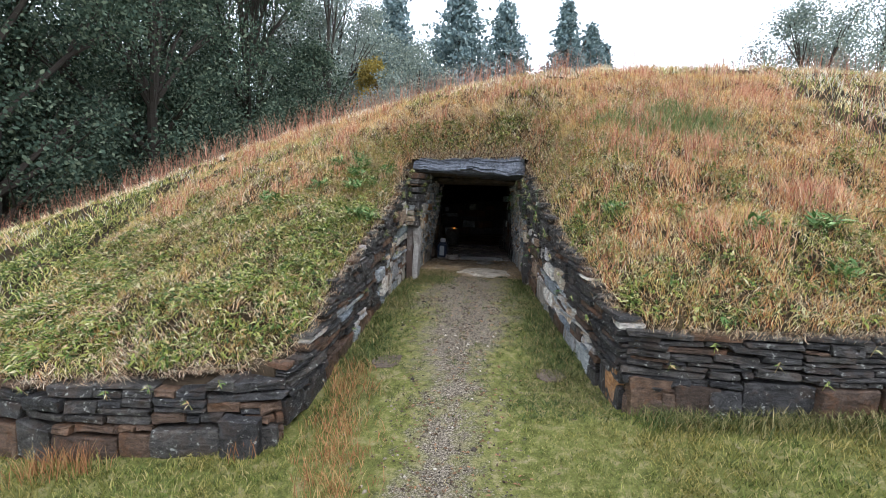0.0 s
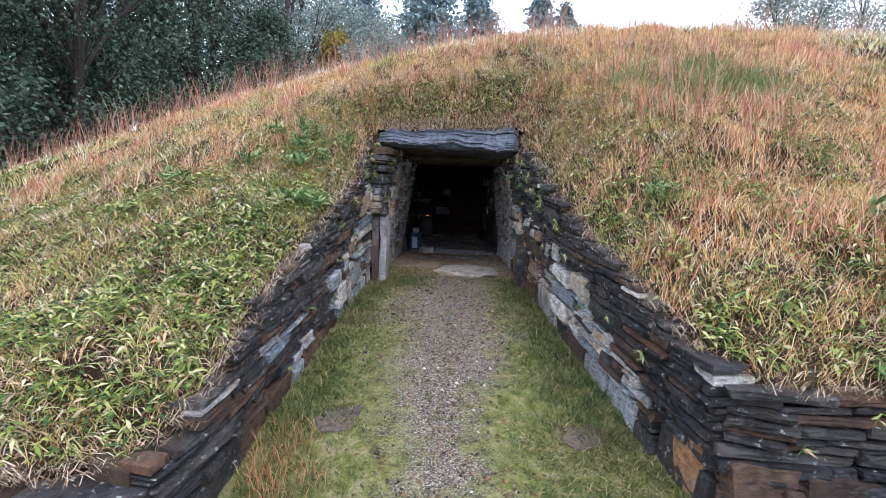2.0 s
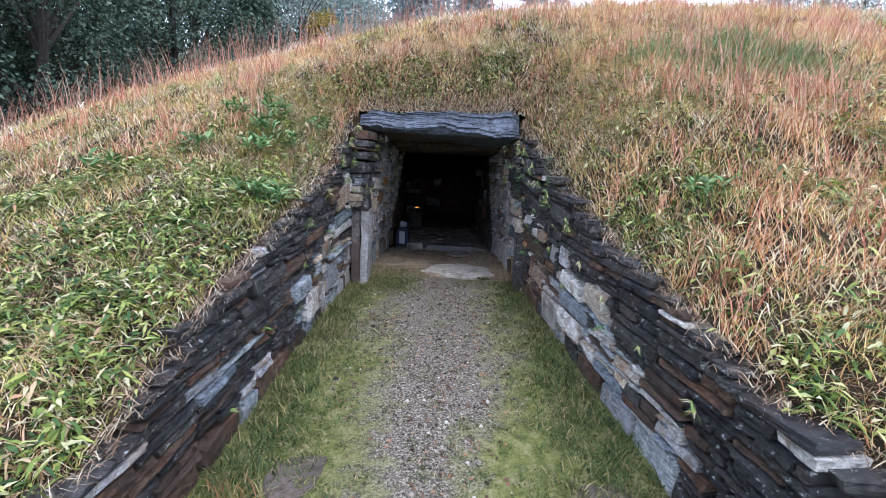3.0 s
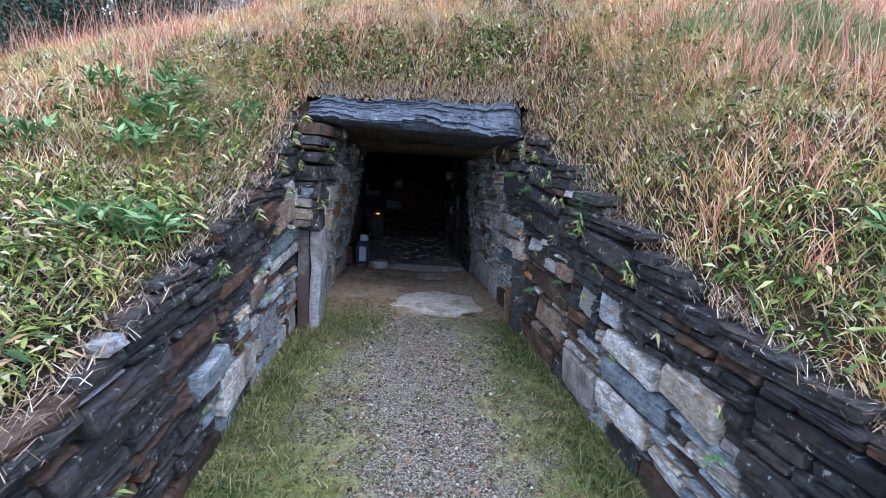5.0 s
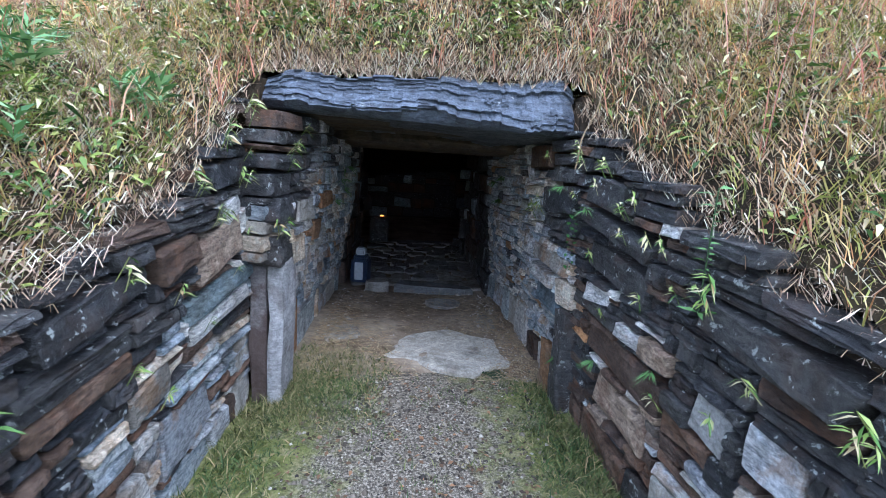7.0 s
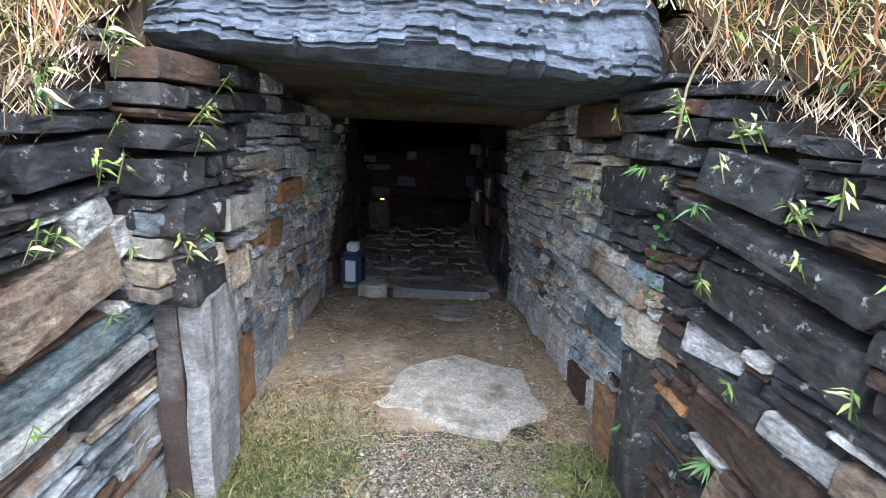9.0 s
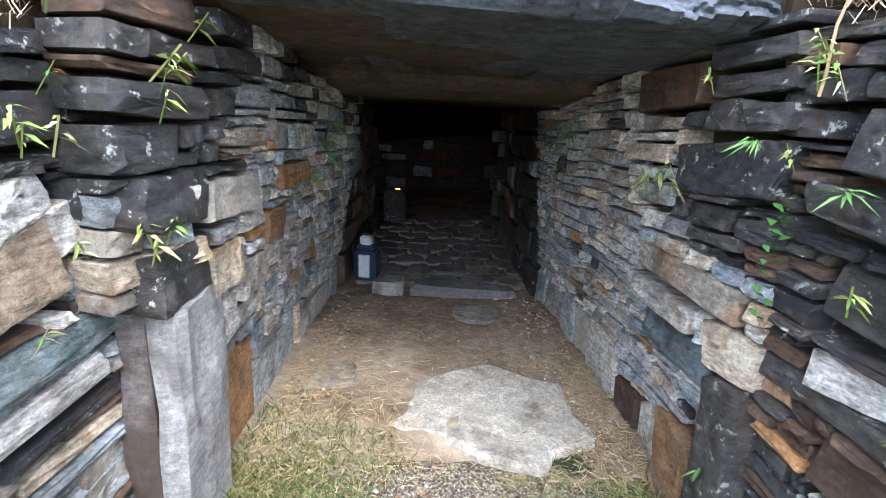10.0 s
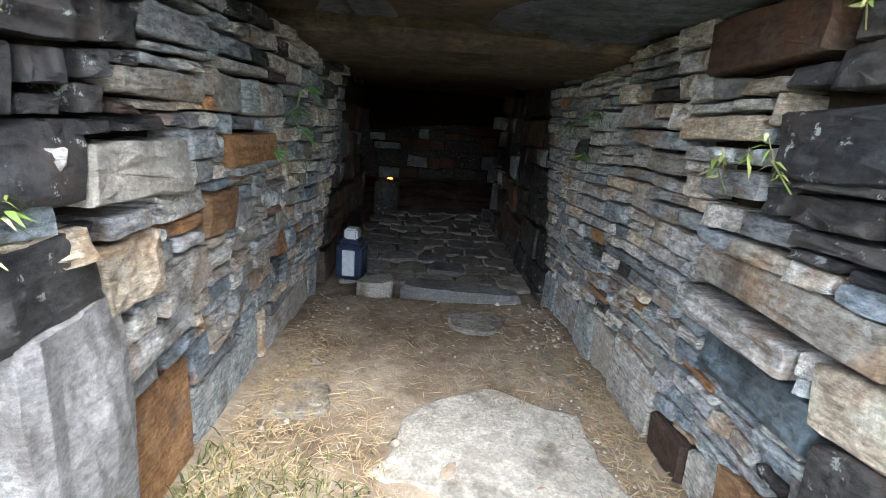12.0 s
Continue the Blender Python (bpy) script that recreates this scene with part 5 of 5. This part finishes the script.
for s, z in [(1.4, 0.3), (2.8, 0.62), (3.3, 0.45), (3.5, 1.2)]:
    plant(FERNS, RUN_RIGHT, s, z, 0.8)
for s, z in [(0.12, 1.3), (0.2, 1.5), (0.15, 0.98)]:
    plant(SPRIGS, RUN_PASS_L, s, z, 1.0)
for s, z in [(0.35, 1.12), (0.42, 1.18), (0.25, 1.45)]:
    plant(SPRIGS, RUN_PASS_R, s, z, 1.0)
for s, z in [(1.35, 1.2), (1.55, 1.12), (1.5, 1.3), (1.2, 1.05)]:
    plant(FERNS, RUN_PASS_L, s, z, 1.1)
for s, z in [(1.6, 1.3), (1.9, 1.25), (1.75, 1.1)]:
    plant(FERNS, RUN_PASS_R, s, z, 1.0)
for s, z in [(5.2, -0.3), (5.9, -0.2), (6.4, -0.25), (7.0, -0.25), (7.3, -0.2), (7.6, -0.3), (7.8, -0.15)]:
    plant(SPRIGS, RUN_FRONT_L, s, z, 1.1)
for s, z in [(0.3, 0.05), (0.6, 0.2), (1.0, 0.1), (1.3, 0.0), (1.6, 0.25)]:
    plant(SPRIGS, RUN_FRONT_R, s, z, 1.1)
# thicker growth round the entrance
for run, s, z in [(RUN_LEFT, 3.3, 1.22), (RUN_LEFT, 3.65, 1.42), (RUN_LEFT, 3.85, 1.25), (RUN_LEFT, 3.55, 1.08), (RUN_LEFT, 3.9, 1.6), (RUN_LEFT, 2.9, 0.95), (RUN_LEFT, 2.4, 0.72), (RUN_PASS_L, 0.12, 0.95), (RUN_PASS_L, 0.1, 1.38),
                  (RUN_RIGHT, 3.6, 1.42), (RUN_RIGHT, 3.3, 1.38), (RUN_RIGHT, 3.1, 1.22), (RUN_RIGHT, 2.85, 1.12), (RUN_RIGHT, 2.5, 0.98), (RUN_RIGHT, 2.0, 0.82), (RUN_PASS_R, 0.55, 1.12)]:
    for k in range(3):
        plant(SPRIGS, run, s + r_.uniform(-0.06, 0.06), z + r_.uniform(-0.04, 0.04), r_.uniform(0.8, 1.3))
for s, z in [(0.05, 1.3), (0.12, 0.25)]:
    plant(FERNS, RUN_PASS_R, s, z, 0.8)
for o in SPRIGS + FERNS:
    k = (SPRIGS + FERNS).index(o)
    o.location = (-1.45 + 0.4 * (k % 3), 7.35 + 0.05 * k, 1.99) if k < 3 else (1.25 + 0.12 * k, 3.52, 0.4)

# creeping round-leaved plant on the entrance corner
creeper = empty("creeping_plant", 0.595, 7.1, 0.86)
for k in range(26):
    f = k / 25
    a = k * 2.4
    part("leaf", leaf_mesh("leaf", np.array([(0.02 * math.sin(a) + 0.01, 0.005, f * 0.34)]), np.array([(0.7 * math.cos(a), -0.7, 0.5 * math.sin(a) + 0.2)]), 0.032, 0.026, 0.3, 400 + k), M_CREEPER, creeper)
tagged(creeper, "bright green round-leaved creeper on the entrance corner stones", "creeper")
# tall leafy weed hanging over the cutting wall
weed = empty("tall_weed", 0.67, 6.0, 0.96)
bm = bmesh.new()
box(bm, -0.002, 0.002, -0.002, 0.002, 0.0, 0.42, 0.0008)
part("stem", bm, M_MOSS, weed)
for k in range(34):
    f, a = k / 33, k * 2.1
    part("leaf", leaf_mesh("leaf", np.array([(0.0, 0.0, 0.03 + 0.39 * f if k > 9 else 0.01)]), np.array([(math.cos(a), math.sin(a) - 0.3, 0.25)]), 0.075 if k < 10 or k > 26 else 0.045, 0.018, 0.4, 440 + k), M_HERB, weed)
tagged(weed, "tall green weed with whorled leaves on the wall", "weed")
M_DRY = plain_material("dry_stem_brown", (0.22, 0.16, 0.09), 0.8, 0.2)
# dry stem leaning from the lintel's end
bm = bmesh.new()
a, b = Vector((0.66, 7.05, 1.82)), Vector((0.53, 6.98, 1.42))
rings = []
for k in range(9):
    c = a.lerp(b, k / 8) + Vector((0.012 * math.sin(k), 0, 0))
    rings.append([bm.verts.new(c + Vector(d)) for d in ((-0.004, 0, 0), (0.004, 0, 0), (0, 0.005, 0))])
for q, w in zip(rings, rings[1:]):
    for i in range(3):
        bm.faces.new((q[i], q[(i + 1) % 3], w[(i + 1) % 3], w[i]))
tagged(part("dry_stem", bm, M_DRY), "long dry straw stem hanging beside the lintel", "dry stem")

# ---------------------------------------------------------------- trees
def tube(bm, a, b, ra, rb, n=7):
    d = (b - a).normalized()
    q = d.to_track_quat("Z", "Y").to_matrix()
    rings = [[bm.verts.new(c + q @ Vector((math.cos(6.283 * i / n) * r, math.sin(6.283 * i / n) * r, 0))) for i in range(n)] for c, r in ((a, ra), (b, rb))]
    for i in range(n):
        j = (i + 1) % n
        bm.faces.new((rings[0][i], rings[0][j], rings[1][j], rings[1][i]))


def leaf_cloud(centres, spread, per, size, seed):
    """Many small leaves in clumps round the centres."""
    r = np.random.RandomState(seed)
    k = np.repeat(np.arange(len(centres)), per)
    base = centres[k] + r.normal(0, 1, (len(k), 3)) * (np.asarray(spread)[None] if np.ndim(spread) else spread)
    way = r.normal(0, 1, (len(k), 3)) + [0, 0, -0.2]
    side = np.cross(way, r.normal(0, 1, way.shape))
    way, side = (v / (np.linalg.norm(v, axis=1, keepdims=True) + 1e-9) for v in (way, side))
    L = size * r.uniform(0.6, 1.3, (len(k), 1))
    v = np.stack([base, base + way * L * 0.5 + side * L * 0.3, base + way * L, base + way * L * 0.5 - side * L * 0.3], 1).reshape(-1, 3)
    return raw_mesh("crown", v, np.arange(len(v)), np.arange(len(k)) * 4)


def broad_tree(x, y, z, tall, wide, mat, seed, label, clump_count=70, per=110, size=0.22, low=0.12, bare=0.0):
    r = random.Random(seed)
    root = empty("broadleaf_tree", x, y, z)
    bm = bmesh.new()
    spine = [Vector((0, 0, 0))]
    for k in range(6):
        spine.append(spine[-1] + Vector((r.uniform(-0.05, 0.05) * tall * 0.3, r.uniform(-0.05, 0.05) * tall * 0.3, tall * 0.13)))
    thick = tall * 0.022
    for k in range(6):
        tube(bm, spine[k], spine[k + 1], thick * (1 - k / 7), thick * (1 - (k + 1) / 7))
    part("trunk", bm, M_BARK, root)
    centres = []
    for c in range(clump_count):
        a, f = r.uniform(0, 6.283), r.random()
        h = low + (1 - low) * f
        reach = wide * math.sin(math.pi * min(1, 0.12 + 0.84 * f) ** 0.8) * r.uniform(0.45, 1.1)
        e = Vector((math.cos(a) * reach, math.sin(a) * reach, tall * h))
        centres.append(e)
        if c % 8 == 0:
            bm = bmesh.new()
            s = spine[min(5, int(h * 5))]
            m = s.lerp(e, 0.55) + Vector((0, 0, tall * 0.02))
            tube(bm, s, m, thick * 0.4, thick * 0.24, 5)
            tube(bm, m, e, thick * 0.24, thick * 0.07, 5)
            for _ in range(3):
                tube(bm, m, e + Vector((r.uniform(-1, 1), r.uniform(-1, 1), r.uniform(-0.2, 1))) * wide * 0.25, thick * 0.14, thick * 0.03, 4)
            part("limb", bm, M_BARK, root)
    part("crown", leaf_cloud(np.array(centres), (wide * 0.10, wide * 0.10, tall * 0.026), int(per * (1 - bare)), size, seed), mat, root)
    return tagged(root, label, "tree", group="trees behind the mound")


def conifer(x, y, z, tall, wide, seed, label="blue-green conifer with drooping tiers behind the mound, needles paled for haze"):
    r = random.Random(seed)
    root = empty("conifer", x, y, z)
    bm = bmesh.new()
    tube(bm, Vector((0, 0, 0)), Vector((0, 0, tall * 0.98)), tall * 0.018, tall * 0.002)
    part("trunk", bm, M_BARK, root)
    centres = []
    for k in range(40):
        f = 0.3 + 0.7 * k / 39
        n = max(3, int(16 * (1.05 - f)))
        for i in range(n):
            a = 6.283 * i / n + k * 1.3 + r.uniform(-0.3, 0.3)
            out = wide * (1.03 - f) * r.uniform(0.75, 1.1)
            for g in (0.35, 0.6, 0.82, 1.0):
                centres.append((math.cos(a) * out * g, math.sin(a) * out * g, tall * f - out * g * 0.22))
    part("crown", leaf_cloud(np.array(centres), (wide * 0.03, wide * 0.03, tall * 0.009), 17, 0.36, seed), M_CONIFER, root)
    return tagged(root, label, "tree", group="trees behind the mound")


for i, (x, y, tall, wide) in enumerate([(-13.5, 11.5, 13, 4.2), (-17, 15, 15, 5), (-12.5, 17, 13, 4.3), (-20, 10, 14, 5), (-16.5, 21, 16, 5), (-11.5, 22.5, 14.5, 4.2), (-22, 19, 17, 5.5), (-14, 28, 17, 5), (-19, 27, 18, 5.5), (-25, 13, 16, 5.5), (-15.5, 8.0, 9, 3.6)]):
    broad_tree(x, y, -0.8, tall, wide, M_TREE_DARK, 500 + i, "tall dark evergreen tree at the wood's edge", low=0.02, per=300, size=0.13, clump_count=140)
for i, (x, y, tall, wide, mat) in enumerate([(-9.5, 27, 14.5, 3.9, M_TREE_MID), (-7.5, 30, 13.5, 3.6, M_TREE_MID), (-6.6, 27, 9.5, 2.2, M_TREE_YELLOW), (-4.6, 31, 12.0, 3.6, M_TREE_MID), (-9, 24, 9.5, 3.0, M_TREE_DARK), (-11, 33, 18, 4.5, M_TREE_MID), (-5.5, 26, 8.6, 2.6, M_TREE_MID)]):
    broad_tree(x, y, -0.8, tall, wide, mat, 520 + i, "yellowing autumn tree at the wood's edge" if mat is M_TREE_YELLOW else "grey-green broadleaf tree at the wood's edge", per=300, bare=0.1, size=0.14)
for i, (x, y, tall, wide) in enumerate([(-2.2, 35, 17.2, 8.5), (1.2, 39, 17.4, 8.0), (-7.6, 38, 18.6, 8.0), (6.6, 43, 19.0, 6.6), (9.3, 46, 18.2, 6.2), (7.8, 46, 17.0, 6.0), (11, 48, 17.0, 6)]):
    conifer(x, y, -0.8, tall, wide, 540 + i)
for i, (x, y, tall, wide) in enumerate([(16.5, 27, 12.6, 4.6), (21.5, 29, 14.5, 5), (19, 31, 12, 4.5), (24, 27, 13, 4.5)]):
    broad_tree(x, y, -0.8, tall, wide, M_TREE_MID, 560 + i, "thin-leaved grey-green tree behind the mound", per=300, bare=0.25, size=0.15)

# the wood goes on behind, in the leaf colour paled for haze
r_ = np.random.RandomState(580)
a_ = np.radians(r_.uniform(96, 178, 900))
d_ = r_.uniform(31, 44, 900)
c_ = np.stack([2 + d_ * np.cos(a_), 4 + d_ * np.sin(a_), r_.uniform(-0.8, 1, 900) + r_.beta(1.2, 1.4, 900) * (13 + 3 * np.sin(a_ * 23))], -1)
stuff("far_woods", leaf_cloud(c_, (1.5, 1.5, 0.9), 110, 0.42, 581), M_TREE_MID, "dense woods beyond the mound, leaf colour paled for haze", "woods")

# ---------------------------------------------------------------- the facing stones, wall by wall
BIG_LEFT = [(6.6, 7.06, 0.82, 1.03, M_BOULDER, 0.2), (7.02, 7.2, 0.98, 1.13, M_GREY, 0.1), (6.86, 7.03, 1.06, 1.17, M_GREY, 0.3), (6.5, 7.2, 0.68, 0.79, M_TEAL, 0.06), (6.55, 7.15, 0.57, 0.665, M_GREY, 0.04),
            (6.28, 6.6, 0.9, 1.04, M_BROWN, 0.1), (6.1, 6.36, 0.42, 0.56, M_TAN, 0.1), (6.3, 6.74, 0.08, 0.34, M_GREY, 0.0), (5.15, 5.65, 0.42, 0.57, M_BROWN, 0.05), (4.7, 5.15, 0.46, 0.57, M_DARK, 0.1),
            (5.66, 6.2, 0.0, 0.22, M_GREY, 0.0), (5.4, 5.75, 0.24, 0.36, M_BLUE, 0.08), (6.7, 7.1, 1.22, 1.36, M_DARK, 0.0), (5.7, 6.25, 0.84, 0.97, M_DARK, 0.1)]
BIG_RIGHT = [(6.64, 6.98, 1.22, 1.4, M_DARK, 0.1), (6.35, 7.1, 1.09, 1.19, M_DARK, 0.1), (6.4, 7.0, 0.86, 1.03, M_DARK, 0.08), (6.74, 7.0, 0.74, 0.84, M_GREY, -0.1), (6.25, 6.95, 0.43, 0.61, M_BROWN, 0.05),
             (6.2, 6.42, 0.64, 0.74, M_BOULDER, 0.0), (6.35, 6.85, 0.18, 0.38, M_BOULDER, 0.0), (5.9, 6.08, 0.5, 0.66, M_PALE, 0.0), (5.62, 5.84, 0.5, 0.68, M_GREY, 0.0), (5.28, 5.76, 0.36, 0.49, M_GREY, 0.03),
             (5.2, 5.76, 0.2, 0.34, M_BLUE, 0.02), (4.9, 5.26, 0.34, 0.5, M_TAN, 0.05), (5.3, 5.8, 0.02, 0.18, M_GREY, 0.0), (5.84, 6.26, -0.06, 0.2, M_PALE, 0.0), (5.5, 6.1, 0.86, 0.99, M_DARK, 0.05)]
BIG_PASS_L = [(7.5, 7.9, -0.1, 0.44, M_RUST, 0.0), (7.92, 8.62, -0.1, 0.25, M_BLUE, 0.0), (8.66, 9.0, -0.08, 0.2, M_GREY, 0.0), (7.36, 7.74, 0.99, 1.16, M_PALE, -0.03), (7.42, 7.62, 0.74, 0.92, M_TAN, 0.0),
              (7.63, 7.94, 0.64, 0.8, M_GREY, 0.0), (7.44, 7.86, 0.52, 0.62, M_GREY, 0.0), (7.98, 8.5, 1.03, 1.15, M_RUST, 0.0), (7.88, 8.1, 0.8, 0.96, M_RUST, 0.0), (7.42, 7.8, 1.23, 1.3, M_TAN, 0.0), (7.5, 7.8, 1.36, 1.45, M_GREY, 0.0)]
BIG_PASS_R = [(7.46, 7.9, 1.42, 1.58, M_BROWN, 0.0), (7.12, 7.58, 1.16, 1.33, M_DARK, 0.0), (7.64, 8.02, 1.22, 1.31, M_TAN, 0.0), (7.6, 7.9, 1.07, 1.16, M_GREY, 0.0), (7.34, 7.8, 0.51, 0.65, M_TEAL, 0.03),
              (7.2, 7.86, 0.79, 0.91, M_TAN, 0.02), (7.14, 7.36, 0.6, 0.77, M_TAN, 0.0), (8.06, 8.5, -0.08, 0.32, M_GREY, 0.0), (7.82, 8.04, -0.1, 0.2, M_BROWN, 0.0), (7.4, 7.95, 0.66, 0.76, M_GREY, 0.0)]
lay(RUN_LEFT, wall_left, cutting_choice, 1, foot=0.17, tall=(0.05, 0.13), long=(0.18, 0.6), loose=0.8, big=BIG_LEFT, dip=0.07)
lay(RUN_RIGHT, wall_right, east_choice, 2, foot=0.17, tall=(0.05, 0.13), long=(0.18, 0.6), loose=0.8, big=BIG_RIGHT, dip=0.06)
lay(RUN_FRONT_L, wall_front_left, front_choice, 3, tall=(0.08, 0.16), long=(0.22, 0.6), foot=0.2)
lay(RUN_FRONT_R, wall_front_right, front_choice, 4, tall=(0.06, 0.13), long=(0.3, 0.8), foot=0.24)
lay(RUN_PASS_L, wall_pass_left, passage_choice, 5, foot=0.3, loose=0.45, tall=(0.085, 0.18), long=(0.15, 0.42), big=BIG_PASS_L, skip=[(-1, 0.36, -1, 0.79)])
lay(RUN_PASS_R, wall_pass_right, passage_east_choice, 6, foot=0.3, loose=0.45, tall=(0.075, 0.16), long=(0.15, 0.42), big=BIG_PASS_R, skip=[(-1, 0.22, -1, 0.58), (-1, 0.46, -1, 0.28)])
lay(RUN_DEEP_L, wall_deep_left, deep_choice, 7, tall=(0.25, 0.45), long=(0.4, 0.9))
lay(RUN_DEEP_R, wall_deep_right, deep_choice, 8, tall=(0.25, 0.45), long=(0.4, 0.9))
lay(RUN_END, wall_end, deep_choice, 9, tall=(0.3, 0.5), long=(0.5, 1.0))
